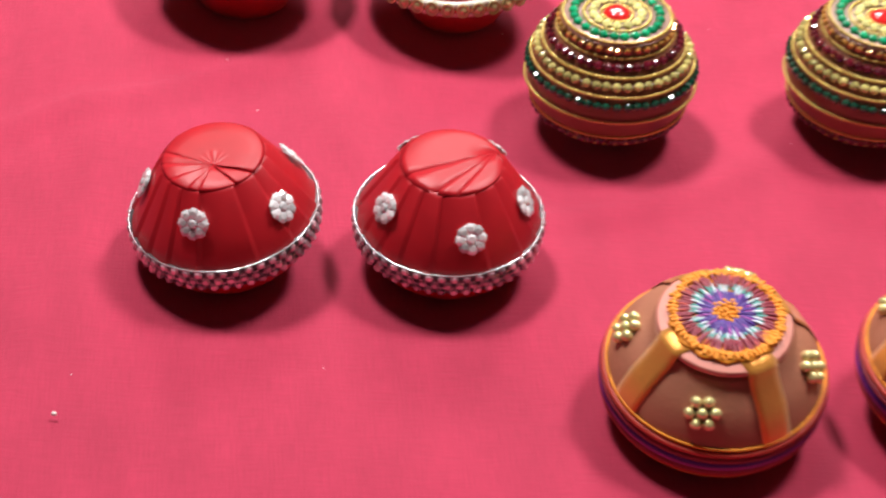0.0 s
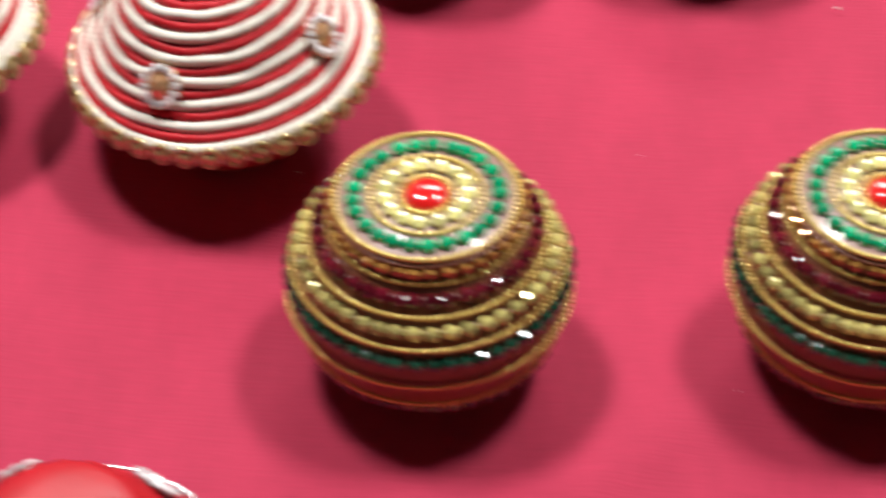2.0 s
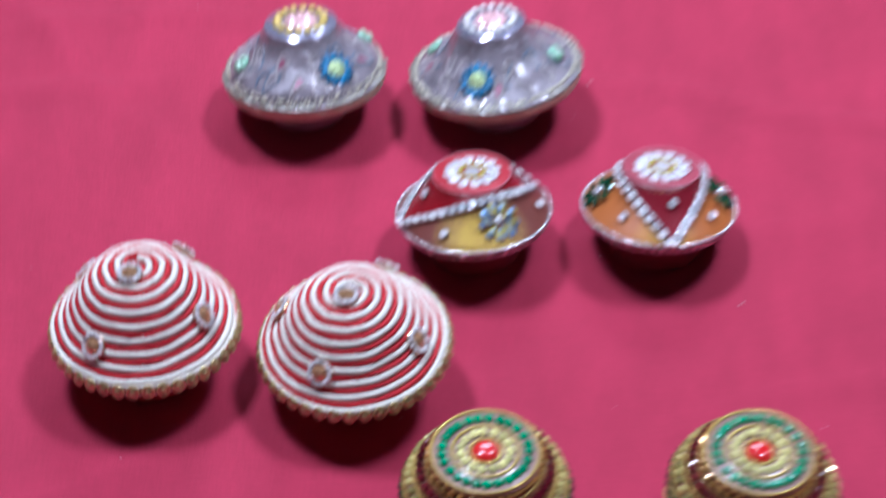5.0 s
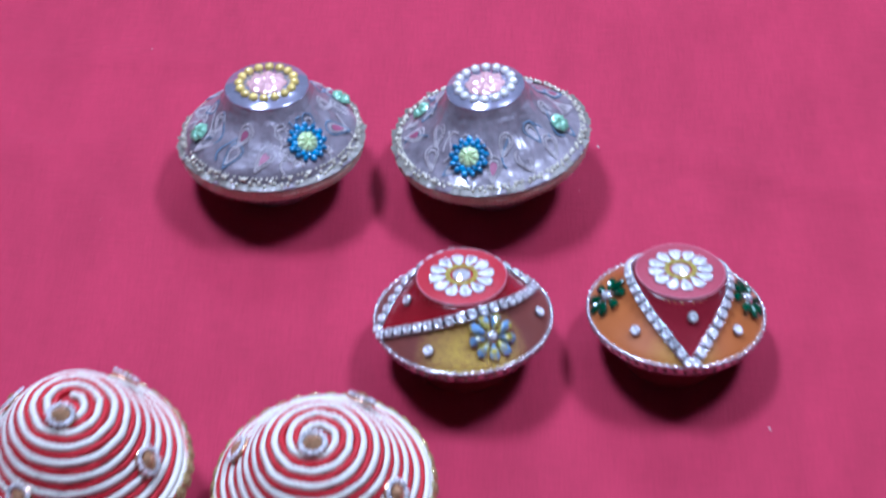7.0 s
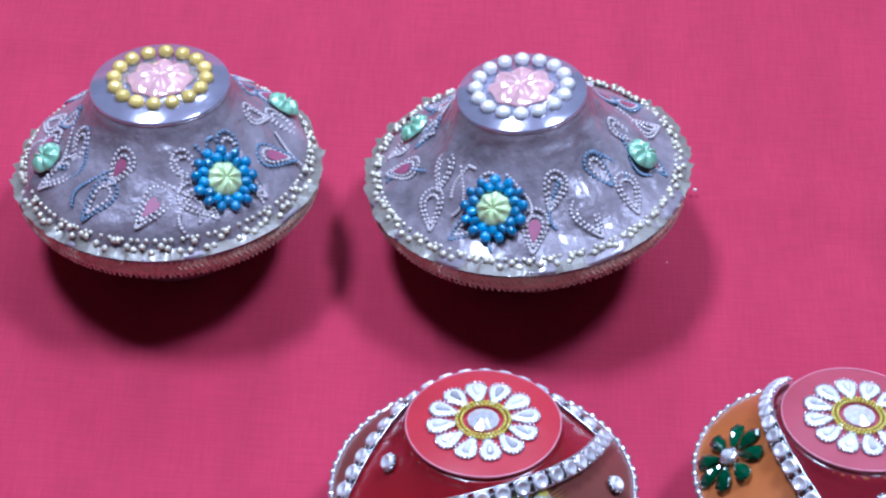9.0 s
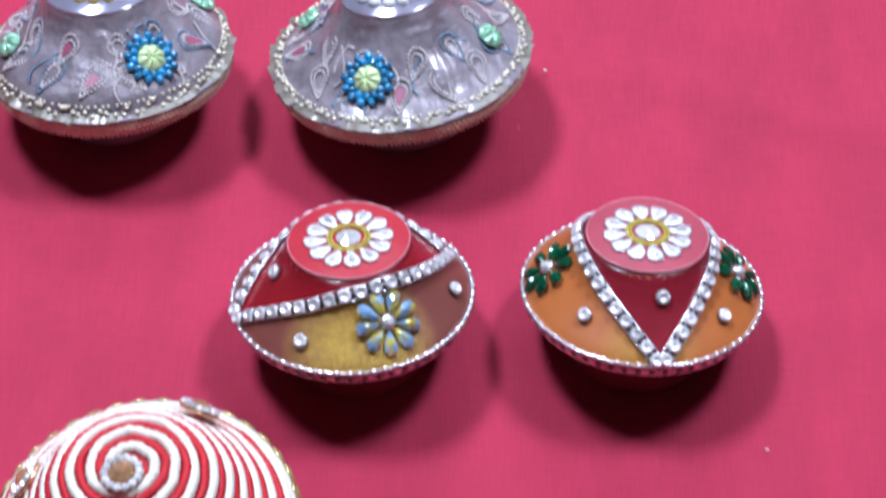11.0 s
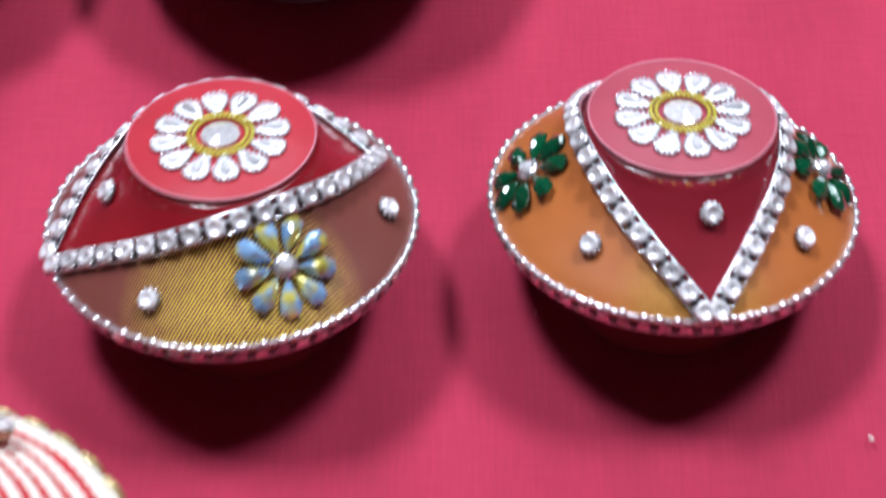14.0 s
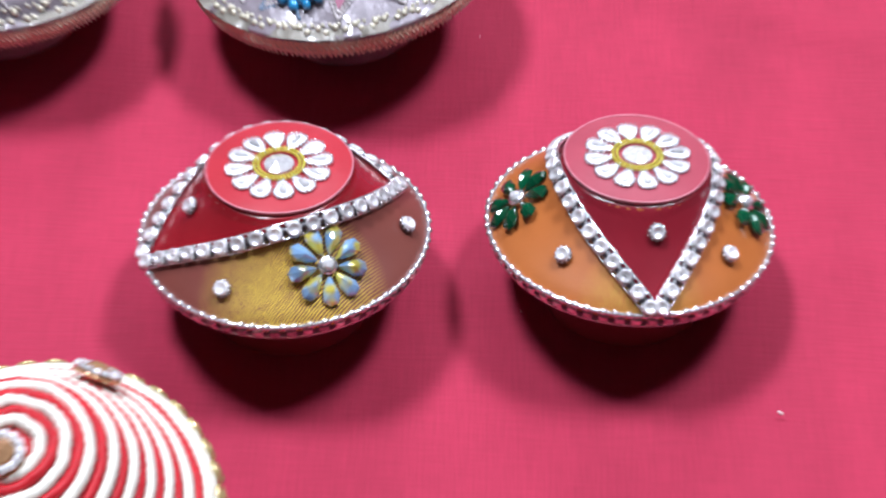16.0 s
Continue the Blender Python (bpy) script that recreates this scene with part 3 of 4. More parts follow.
def thread_fan(name, r0, r1, n, z, rad, jitter, seed):
    rnd = random.Random(seed)
    pieces = []
    for k in range(n):
        a = 2 * math.pi * (k + rnd.uniform(-0.3, 0.3)) / n
        q0, q1 = r0 + rnd.uniform(-jitter, jitter), r1 + rnd.uniform(-jitter, jitter)
        mid = (q0 + q1) / 2
        h = z + rnd.uniform(-0.0001, 0.0002)
        pts = [(q0 * math.cos(a), q0 * math.sin(a), h), (mid * math.cos(a), mid * math.sin(a), h + 0.00035), (q1 * math.cos(a), q1 * math.sin(a), h - 0.0001)]
        pieces.append((tube("t", pts, rad, 5, False), Matrix.Identity(4)))
    return merge(name, pieces)


def clay_pot(x, y, tx, ty, turn, label):
    pot = thing("terracotta_pot", x, y, tx, ty, label, "decorated pot", "terracotta pots")
    part_mesh("body", lathe("body", CLAY_PROFILE, 96), CLAY, pot)
    part_mesh("lid", lathe("lid", [(0.0001, 0.0428), (0.0203, 0.0428), (0.0209, 0.0423), (0.0209, 0.0408), (0.0203, 0.0402), (0.0001, 0.0401)], 72), CLAY_LID, pot, "round pink clay lid")
    for th in (-153, -64, 22, 112):
        rib = part_mesh("ribbon", strap(th + turn, 0.0104), GOLD_SATIN, pot, "gold satin ribbon strap")
        rib.modifiers.new("thick", "SOLIDIFY").thickness = 0.0002
    patch = part_mesh("patch", lathe("patch", [(0.0001, 0.0441), (0.0145, 0.0441), (0.0158, 0.0437), (0.0158, 0.0433), (0.0001, 0.0433)], 60,
                      lambda a, r, z: (r * (1 + 0.035 * math.sin(14 * a) * (r > 0.01)), z)), THREAD["orange_thread"], pot, "round embroidered patch of coloured threads")
    patch.scale = (1.1, 1.1, 1.0)
    shift = Matrix.Translation((0.0005, 0.0012, 0))
    for nm, r0, r1, n, z, rad in (("purple_thread", 0.0034, 0.0082, 54, 0.0444, 0.00036), ("lilac_thread", 0.0040, 0.0085, 15, 0.0446, 0.00022), ("pale_thread", 0.0068, 0.0112, 26, 0.0445, 0.00026),
                                  ("teal_thread", 0.0080, 0.0112, 40, 0.0443, 0.00036), ("maroon_thread", 0.0098, 0.0138, 64, 0.0444, 0.00040), ("red_thread", 0.0110, 0.0140, 18, 0.0445, 0.00028),
                                  ("orange_thread", 0.0138, 0.0162, 74, 0.0442, 0.00042)):
        part_mesh(nm, thread_fan(nm, r0, r1, n, z, rad * 1.5, 0.0007, len(nm) + n), THREAD[nm], patch, "", shift)
    heart = [(ball("k", 0.0008, 0.0006, 7, 5), Matrix.Translation((0.0042 * math.sqrt(i / 26) * math.cos(i * 2.4), 0.0042 * math.sqrt(i / 26) * math.sin(i * 2.4) + 0.0008, 0.0447))) for i in range(26)]
    hem = [(ball("k", 0.0009, 0.0007, 6, 4), Matrix.Translation(((0.0149 + 0.0012 * noise.noise((i * 1.7, 2, turn))) * math.cos(i * 0.0849), (0.0149 + 0.0012 * noise.noise((i * 1.7, 2, turn))) * math.sin(i * 0.0849), 0.0445))) for i in range(74)]
    tagged(part_mesh("knotted_edge", merge("knotted_edge", hem), THREAD["orange_thread"], patch, "", shift), kind="stuff")
    tagged(part_mesh("knotted_heart", merge("knotted_heart", heart), THREAD["orange_thread"], patch, "", shift), kind="stuff")
    knot = [(ball("k", 0.0008, 0.0006, 7, 5), Matrix.Translation((0.0115 + 0.0026 * math.sqrt(i / 18) * math.cos(i * 2.4), -0.0078 + 0.0026 * math.sqrt(i / 18) * math.sin(i * 2.4), 0.0447))) for i in range(18)]
    tagged(part_mesh("thread_knot", merge("thread_knot", knot), THREAD["orange_thread"], patch, "", spin(turn)), kind="stuff")
    for z, r, rad, nm in ((0.0222, 0.0341, 0.0005, "orange_thread"), (0.0203, 0.0346, 0.0011, "red_thread"), (0.0181, 0.0349, 0.0012, "maroon_thread"), (0.0161, 0.0350, 0.0010, "purple_thread"),
                          (0.0144, 0.0349, 0.0008, "lilac_thread"), (0.0126, 0.0345, 0.0011, "maroon_thread"), (0.0105, 0.0338, 0.0012, "red_thread"), (0.0085, 0.0327, 0.0011, "orange_thread")):
        part_mesh("braid", tube("braid", ring_pts(r, z, 96), rad, 7), THREAD[nm], pot, nm.replace("_", " ") + " braid")
    for th in (-108, -20, 168, 70):
        seat = on_profile(CLAY_PROFILE, 0.0284, th + turn, 0.0007)
        fl = part_mesh("bead_flower", GOLD_BALL, GOLD_PALE, pot, "flower of seven gold beads", seat @ Matrix.Translation((0, 0, 0.0005)))
        for k in range(6):
            part_mesh("bead", GOLD_BALL, GOLD_PALE, fl, "", spin(60 * k + 12) @ Matrix.Translation((0.0039, 0, -0.0003)))
    return pot


clay_pot(-0.0173, -0.3159, 10.0, -2.3, 0, "terracotta pot with gold ribbons and embroidered thread patch")
clay_pot(0.0655, -0.3110, 6.5, 0.5, -14, "terracotta pot with ribbons beside its embroidered twin")


# ---- beaded pots ----
BEAD_PROFILE = smooth_profile([(0.0001, 0.0472), (0.0185, 0.0472), (0.0192, 0.0462), (0.0194, 0.0428), (0.0212, 0.0410), (0.0243, 0.0366), (0.0276, 0.0304), (0.0292, 0.0250),
                               (0.0294, 0.0205), (0.0278, 0.0130), (0.0242, 0.0066), (0.0196, 0.0024), (0.0165, 0.0002)], 4)
CHAIN_BALL = ball("c", 0.00074, None, 6, 4)
GLASS_BEAD = ball("bead", 0.0018, 0.0016, 8, 5, True)
ROUND_BEAD = ball("bead", 0.00185, 0.0014, 8, 6, True)
TUBE_BEAD = facet("bead", 0.0014, 0.0019, 7, 0.7)


def bead_chain(pot, r, z, label="gold ball chain"):
    n = int(2 * math.pi * r / 0.00140)
    pieces = [(CHAIN_BALL, Matrix.Translation((r * math.cos(2 * math.pi * k / n), r * math.sin(2 * math.pi * k / n), z))) for k in range(n)]
    return part_mesh("ball_chain", merge("ball_chain", pieces), GOLD, pot, label)


def bead_row(pot, me, material, r, z, n, slope, label, off=0.0):
    row = part_mesh("bead_band", tube("bead_band", ring_pts(r - 0.0005, z, 72), 0.0004, 5), GLUE, pot, label)
    rnd = random.Random(n)
    for k in range(n):
        part_mesh("bead", me, material, row, "", side_seat(r + rnd.uniform(-0.0001, 0.0001), z + rnd.uniform(-0.00012, 0.00012), 360 * (k + rnd.uniform(-0.12, 0.12)) / n + off, slope) @ spin(rnd.uniform(0, 90)))


def beaded_pot(x, y, tx, ty, label):
    pot = thing("beaded_pot", x, y, tx, ty, label, "decorated pot", "beaded pots")
    part_mesh("body", lathe("body", BEAD_PROFILE, 96), BROWN, pot)
    part_mesh("top_disc", lathe("top_disc", [(0.0001, 0.0478), (0.0188, 0.0478), (0.0191, 0.0474), (0.0001, 0.0473)], 64), GLUE, pot, "glued bead mosaic top")
    part_mesh("cabochon", lathe("cabochon", smooth_profile([(0.0001, 0.0506), (0.0030, 0.0502), (0.0044, 0.0490), (0.0047, 0.0479), (0.0045, 0.0478)], 4), 28), RUBY, pot, "red glass cabochon")
    bead_chain(pot, 0.0056, 0.0484)
    bead_row(pot, facet("bead", 0.0018, 0.0018, 6, 0.4), PEARL_YELLOW, 0.0086, 0.0484, 15, 90, "ring of lemon crystals")
    bead_chain(pot, 0.0117, 0.0484)
    bead_row(pot, ROUND_BEAD, GREEN, 0.0152, 0.0485, 25, 90, "ring of green glass beads")
    for r, z in ((0.0190, 0.0482), (0.0206, 0.0424), (0.0252, 0.0370), (0.0289, 0.0308), (0.0303, 0.0206), (0.0277, 0.0121), (0.0243, 0.0068)):
        bead_chain(pot, r, z)
    bead_row(pot, TUBE_BEAD, ORANGE_GLASS, 0.0191, 0.0453, 38, 0, "row of amber glass beads")
    bead_row(pot, GLASS_BEAD, MAROON, 0.0230, 0.0401, 42, 48, "row of maroon glass beads")
    bead_row(pot, GLASS_BEAD, CHAMPAGNE, 0.0270, 0.0341, 46, 38, "row of champagne glass beads")
    bead_row(pot, GLASS_BEAD, GREEN_DARK, 0.0295, 0.0272, 54, 14, "row of dark green glass beads")
    bead_row(pot, GLASS_BEAD, MAROON, 0.0264, 0.0094, 46, -25, "lower row of maroon beads")
    pot.scale = (1.035, 1.035, 0.955)
    return pot


beaded_pot(-0.0311, -0.1570, -0.2, -1.6, "round pot covered in gold chains and coloured glass beads")
beaded_pot(0.0659, -0.1522, 1.0, 0.5, "beaded round pot with a red cabochon on its top")


# ---- cord-wrapped pots ----
CORD_PROFILE = smooth_profile([(0.0001, 0.0434), (0.0092, 0.0430), (0.0168, 0.0399), (0.0222, 0.0342), (0.0264, 0.0284), (0.0314, 0.0226), (0.0357, 0.0188), (0.0366, 0.0170),
                               (0.0338, 0.0130), (0.0250, 0.0060), (0.0180, -0.0052)], 6)


def arc_table(profile, upto):
    s, out = 0.0, [(0.0, *profile[0])]
    for (r0, z0), (r1, z1) in zip(profile, profile[1:]):
        s += math.hypot(r1 - r0, z1 - z0)
        out.append((s, r1, z1))
        if r1 >= upto:
            break
    return out


def rope(name, pts, rad, sides=9, lobes=2, lay=0.0042):
    """A twisted cord along points: its lobes wind round the axis once every lay."""
    verts, faces = [], []
    n, run = len(pts), 0.0
    pts = [Vector(p) for p in pts]
    for i, p in enumerate(pts):
        d = (pts[min(i + 1, n - 1)] - pts[max(i - 1, 0)]).normalized()
        u = d.cross(Vector((0, 0, 1))).normalized()
        w = u.cross(d)
        if i:
            run += (p - pts[i - 1]).length
        fade = min(1.0, (n - 1 - i) / 14 + 0.12)
        thick = rad * fade * (1 + 0.09 * noise.noise((run * 120, rad * 900, 1.0)))
        for k in range(sides):
            a = 2 * math.pi * k / sides
            r = thick * (1 + 0.075 * math.cos(lobes * (a - 2 * math.pi * run / lay)))
            verts.append(tuple(p + r * (math.cos(a) * u + math.sin(a) * w)))
    for i in range(n - 1):
        for k in range(sides):
            a, b = i * sides + k, i * sides + (k + 1) % sides
            faces.append((a, b, b + sides, a + sides))
    return mesh_of(name, verts, faces)


def spiral_cord(profile, pitch, phase, rad, start, upto, turn0, handed):
    tab = arc_table(profile, upto)
    ss, rs, zs = ([row[i] for row in tab] for i in range(3))
    pts = []
    s = start
    while s < ss[-1]:
        a = handed * 2 * math.pi * (s - phase) / pitch + turn0
        q = s + 0.00058 * noise.noise((math.cos(a) * 2.2, math.sin(a) * 2.2, s * 160 + phase * 900 + turn0))
        r, z = float(np.interp(q, ss, rs)), float(np.interp(q, ss, zs))
        e = 0.00022 * noise.noise((math.cos(a) * 5, math.sin(a) * 5, s * 300 + turn0))
        pts.append(((r + e) * math.cos(a), (r + e) * math.sin(a), z + rad * 0.55 + e))
        s += 0.0005 * pitch / (2 * math.pi * max(r, 0.003))
    return rope("cord", pts, rad)


GOLD_CUP = lathe("gold_cup", [(0.0001, 0.0013), (0.0011, 0.0012), (0.0015, 0.0005), (0.0019, 0.0004), (0.0023, 0.0010), (0.0027, 0.0006), (0.0028, 0.0)], 16)
HALO = facet("petal", 0.00112, 0.0010, 7, 0.5)
AMBER_CORE = facet("centre", 0.0030, 0.0019, 8, 0.35)


def cord_pot(x, y, tx, ty, wide, tall, flowers, turn0, label):
    pot = thing("cord_pot", x, y, tx, ty, label, "decorated pot", "cord pots", 0.006)
    pot.scale = (wide, wide, tall)
    part_mesh("body", lathe("body", CORD_PROFILE, 96), CORD_RED, pot)
    pitch = 0.0049
    part_mesh("white_cord", spiral_cord(CORD_PROFILE, pitch, 0.0, 0.00132, 0.0040, 0.0367, turn0, -1), CORD_WHITE, pot, "cream twisted cord wound in a spiral")
    part_mesh("red_cord", spiral_cord(CORD_PROFILE, pitch, pitch / 2, 0.00112, 0.0050, 0.0367, turn0, -1), CORD_RED, pot, "red twisted cord wound in a spiral")
    part_mesh("rim_cord", tube("rim_cord", ring_pts(0.0364, 0.0187, 96), 0.00125, 8), CORD_WHITE, pot, "last turn of cream cord")
    part_mesh("lower_cord", tube("lower_cord", ring_pts(0.0346, 0.0138, 96), 0.0010, 7), CORD_WHITE, pot)
    part_mesh("lower_band", tube("lower_band", ring_pts(0.0326, 0.0122, 96), 0.0010, 7), PINK_CLOTH, pot)
    for k in range(40):
        part_mesh("gold_cup", GOLD_CUP, GOLD_CUPS, pot, "", side_seat(0.0378, 0.0172, 9 * k, 14))
    for th, r in flowers:
        lift = 0.0034 if 20 < th < 130 else 0.0021
        seat = on_profile(CORD_PROFILE, r, th, lift)
        gem_flower(pot, seat, 14, 0.0058, HALO, SILVER_GEM, AMBER_CORE, AMBER, "amber crystal with a silver bead halo",
                   lathe("flower", [(0.0001, -0.0008), (0.0050, -0.0006), (0.0052, 0.0002), (0.0001, 0.0004)], 20))
    return pot


cord_pot(-0.1655, -0.0800, -0.8, -1.6, 0.970, 1.16, [(-122, 0.0280), (-21, 0.0262), (60, 0.0255), (147, 0.0268), (-105, 0.0062)], 0.4, "pot wound with cream and red cord, gold cup rim")
cord_pot(-0.0825, -0.0838, 2.6, -4.0, 0.985, 1.08, [(-112, 0.0270), (-23, 0.0268), (64, 0.0258), (165, 0.0280), (-98, 0.0034)], 2.0, "cord-wound striped pot with amber crystal flowers")


# ---- film and rhinestone pots ----
LENS_PROFILE = smooth_profile([(0.0001, 0.0378), (0.0148, 0.0378), (0.0166, 0.0360), (0.0205, 0.0310), (0.0255, 0.0262), (0.0300, 0.0222), (0.0314, 0.0202), (0.0306, 0.0184),
                               (0.0240, 0.0140), (0.0195, 0.0070), (0.0170, 0.0002)], 5)
STONE = lathe("rhinestone", [(0.0001, 0.0006), (0.0008, 0.0007), (0.0012, 0.0012), (0.00145, 0.0012), (0.00166, 0.0007), (0.00166, 0.0)], 12)
CLAW = lathe("claw", [(0.0006, 0.0), (0.0022, 0.0001), (0.0022, 0.0003), (0.0019, 0.0004)], 4)
RIM_STONE = lathe("rhinestone", [(0.0001, 0.0011), (0.0012, 0.0009), (0.0018, 0.0004), (0.0018, 0.0)], 4)
RIM_STONE.polygons.foreach_set("use_smooth", [False] * len(RIM_STONE.polygons))
WHITE_TEAR = tear("petal", 0.0066, 0.0064, 0.0008, 12)
PETAL_EDGE = merge("petal_edge", [(ball("e", 0.00030, None, 5, 4), Matrix.Translation((0.0031 * math.cos(a * math.pi / 10) * (0.62 + 0.38 * math.sin(a * math.pi / 10)),
                   0.0032 * (1 + math.sin(a * math.pi / 10)), 0.0004))) for a in range(20)])
TEAR_GEM = tear("gem", 0.0036, 0.0026, 0.0009, 8, True)
DROP_GEM = tear("petal", 0.0068, 0.0056, 0.0020, 9, True)
LEAF_GEM = tear("petal", 0.0066, 0.0054, 0.0017, 8, True)


PRONG = merge("prong", [(tube("p", ring_pts(0.00168, 0.0005, 14), 0.00016, 5), Matrix.Identity(4))] + [(ball("p", 0.00036, None, 6, 4), Matrix.Translation((0.00188 * math.cos(k * math.pi / 2 + 0.785), 0.00188 * math.sin(k * math.pi / 2 + 0.785), 0.0007))) for k in range(4)])


def arm_radius(theta, apex, sign, reach=85, fold=0.68):
    """The radius at which a straight strip laid on the flank passes at an angle."""
    u = radians((theta - (apex + sign * reach)) * fold)
    c = math.cos(u)
    return 0.0169 / c if c > 0.3 else 0.06


def chain_arm(pot, apex, sign, reach, fold):
    th = apex + sign * 1.5
    step_len, last = 0.0040, None
    seats = []
    while abs(th - apex) < min(2 * reach + 3, 184):
        r = arm_radius(th, apex, sign, reach, fold)
        if r < 0.0306:
            seat = on_profile(LENS_PROFILE, r, th, 0.0007)
            if last is None or (seat.translation - last).length >= step_len:
                seats.append(seat)
                last = seat.translation.copy()
        th += sign * 0.4
    cord = tube("rhinestone_strip", [tuple(s.translation) for s in seats], 0.0010, 6, False)
    strip = part_mesh("rhinestone_strip", cord, SILVER_DARK, pot, "silver rhinestone strip")
    turned = []
    for i, s in enumerate(seats):
        d = s.inverted().to_3x3() @ (seats[min(i + 1, len(seats) - 1)].translation - seats[max(i - 1, 0)].translation)
        turned.append(s @ Matrix.Rotation(math.atan2(d.y, d.x), 4, "Z"))
    for side in (-1, 1):
        part_mesh("rail", tube("rail", [tuple(s @ Vector((0, side * 0.00172, 0.0003))) for s in turned], 0.00017, 5, False), SILVER, strip)
    for s in turned:
        part_mesh("claw", CLAW, SILVER_DARK, strip, "", s @ spin(45))
        part_mesh("prong", PRONG, SILVER, strip, "", s)
        part_mesh("rhinestone", STONE, CRYSTAL_GREY, strip, "", s @ Matrix.Translation((0, 0, 0.0003)))


def film_patch(apex, reach, fold):
    n, rows = 180, 20
    verts, faces = [], []
    for k in range(n):
        th = apex + 360 * k / n
        d = (th - apex) % 360
        rr = min(arm_radius(th if d <= 180 else th - 360, apex, 1 if d <= 180 else -1, reach, fold), 0.0304)
        if d < 4 or d > 356:
            rr = 0.0304
        for j in range(rows):
            r = 0.0135 + (rr - 0.0135) * j / (rows - 1)
            verts.append(tuple(on_profile(LENS_PROFILE, r, th, 0.0003).translation))
    for k in range(n):
        for j in range(rows - 1):
            a, b = k * rows + j, ((k + 1) % n) * rows + j
            faces.append((a, b, b + 1, a + 1))
    return mesh_of("film_patch", verts, faces)


def lens_pot(x, y, tx, ty, apex, reach, fold, fabric, patch_mat, disc_mat, studs, flowers, label):
    pot = thing("rhinestone_pot", x, y, tx, ty, label, "decorated pot", "rhinestone pots")
    pot.scale = (1.012, 1.012, 1.0)
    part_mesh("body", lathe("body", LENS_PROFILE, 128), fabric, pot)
    part_mesh("base", lathe("base", [(0.0001, 0.0176), (0.0286, 0.0171), (0.0250, 0.0140), (0.0204, 0.0068), (0.0180, -0.0002)], 64), CLAY_RED, pot)
    part_mesh("film_patch", film_patch(apex, reach, fold), patch_mat, pot, "glossy red film teardrop panel")
    for sign in (1, -1):
        chain_arm(pot, apex, sign, reach, fold)
    rim = part_mesh("rim_wire", tube("rim_wire", ring_pts(0.0316, 0.0206, 110), 0.00055, 6), SILVER, pot, "silver rim wire")
    link = ball("b", 0.00086, None, 7, 5)
    beads = [(link, spin(360 * (k + 0.12 * math.sin(k * 2.3)) / 66) @ Matrix.Translation((0.0317, 0, 0.0208)) @ Matrix.Diagonal((1.0, 1.25, 1.0, 1.0))) for k in range(66)]
    part_mesh("beaded_edge", merge("beaded_edge", beads), SILVER, rim)
    part_mesh("rim_band", tube("rim_band", ring_pts(0.0303, 0.0188, 110), 0.0013, 8), SILVER_DARK, pot, "dark metal backing of the rim stones")
    part_mesh("lower_wire", tube("lower_wire", ring_pts(0.0303, 0.0168, 110), 0.00036, 6), SILVER, rim)
    for k in range(56):
        part_mesh("rhinestone", RIM_STONE, CRYSTAL_PINK_REFLECT, rim, "", side_seat(0.0308, 0.0188, 360 * k / 56, -14) @ spin(45))
    disc = part_mesh("top_disc", lathe("top_disc", [(0.0001, 0.0391), (0.0156, 0.0391), (0.0159, 0.0389), (0.0159, 0.0384), (0.0156, 0.0382), (0.0001, 0.0382)], 72), disc_mat, pot, "round translucent acrylic disc")
    part_mesh("disc_edge", tube("disc_edge", ring_pts(0.01585, 0.0390, 72, 0.00005), 0.00022, 5), DISC_EDGE, disc, "pale ring for the disc's scratched edge and painted rim highlight")
    for k in range(12):
        m = spin(30 * k + 10) @ Matrix.Translation((0, 0.0052, 0.0394))
        p = part_mesh("petal", WHITE_TEAR, CRYSTAL_WHITE, disc, "white stone petal edged in silver", m)
        part_mesh("stone_inlay", TEAR_GEM, SILVER_GEM, disc, "", spin(30 * k + 10) @ Matrix.Translation((0, 0.0070, 0.0400)))
        part_mesh("petal_edge", PETAL_EDGE, SILVER, disc, "", m)
    gold_balls = [(ball("g", 0.00042, None, 6, 4), Matrix.Translation((r * math.cos(2 * math.pi * k / n), r * math.sin(2 * math.pi * k / n), 0.0399))) for r, n in ((0.0054, 40), (0.0045, 34)) for k in range(n)]
    part_mesh("gold_ring", merge("gold_ring", gold_balls), GOLD_LIME, disc, "double ring of gold beads")
    part_mesh("centre_stone", facet("centre_stone", 0.0033, 0.0016, 12, 0.3), CRYSTAL_GREY, disc, "", Matrix.Translation((0, 0, 0.0394)))
    for th, r in studs:
        seat = on_profile(LENS_PROFILE, r, th, 0.0005)
        st = part_mesh("stud", lathe("stud", [(0.0006, 0.0), (0.0019, 0.0001), (0.0019, 0.0007), (0.0014, 0.0009)], 16), SILVER_DARK, pot, "small silver stud with a crystal", seat)
        part_mesh("rhinestone", STONE, CRYSTAL, st, "", Matrix.Translation((0, 0, 0.0004)))
        part_mesh("beading", merge("beading", [(ball("b", 0.00036, None, 5, 4), Matrix.Translation((0.0018 * math.cos(k * 0.5712), 0.0018 * math.sin(k * 0.5712), 0.0006))) for k in range(11)]), SILVER, st)
    for th, r, turn, n, me, mt, lab in flowers:
        seat = on_profile(LENS_PROFILE, r, th, 0.0006) @ spin(turn)
        fl = part_mesh("gem_flower", lathe("gem_flower", [(0.0008, 0.0), (0.0021, 0.0002), (0.0021, 0.0012), (0.0012, 0.0014)], 16), SILVER, pot, lab, seat)
        part_mesh("centre", facet("centre", 0.0014, 0.0012, 8), CRYSTAL, fl, "", Matrix.Translation((0, 0, 0.0012)))
        for k in range(n):
            part_mesh("petal", me, mt, fl, "", spin(360 * k / n) @ Matrix.Translation((0, 0.0021, 0.0002)))
    return pot


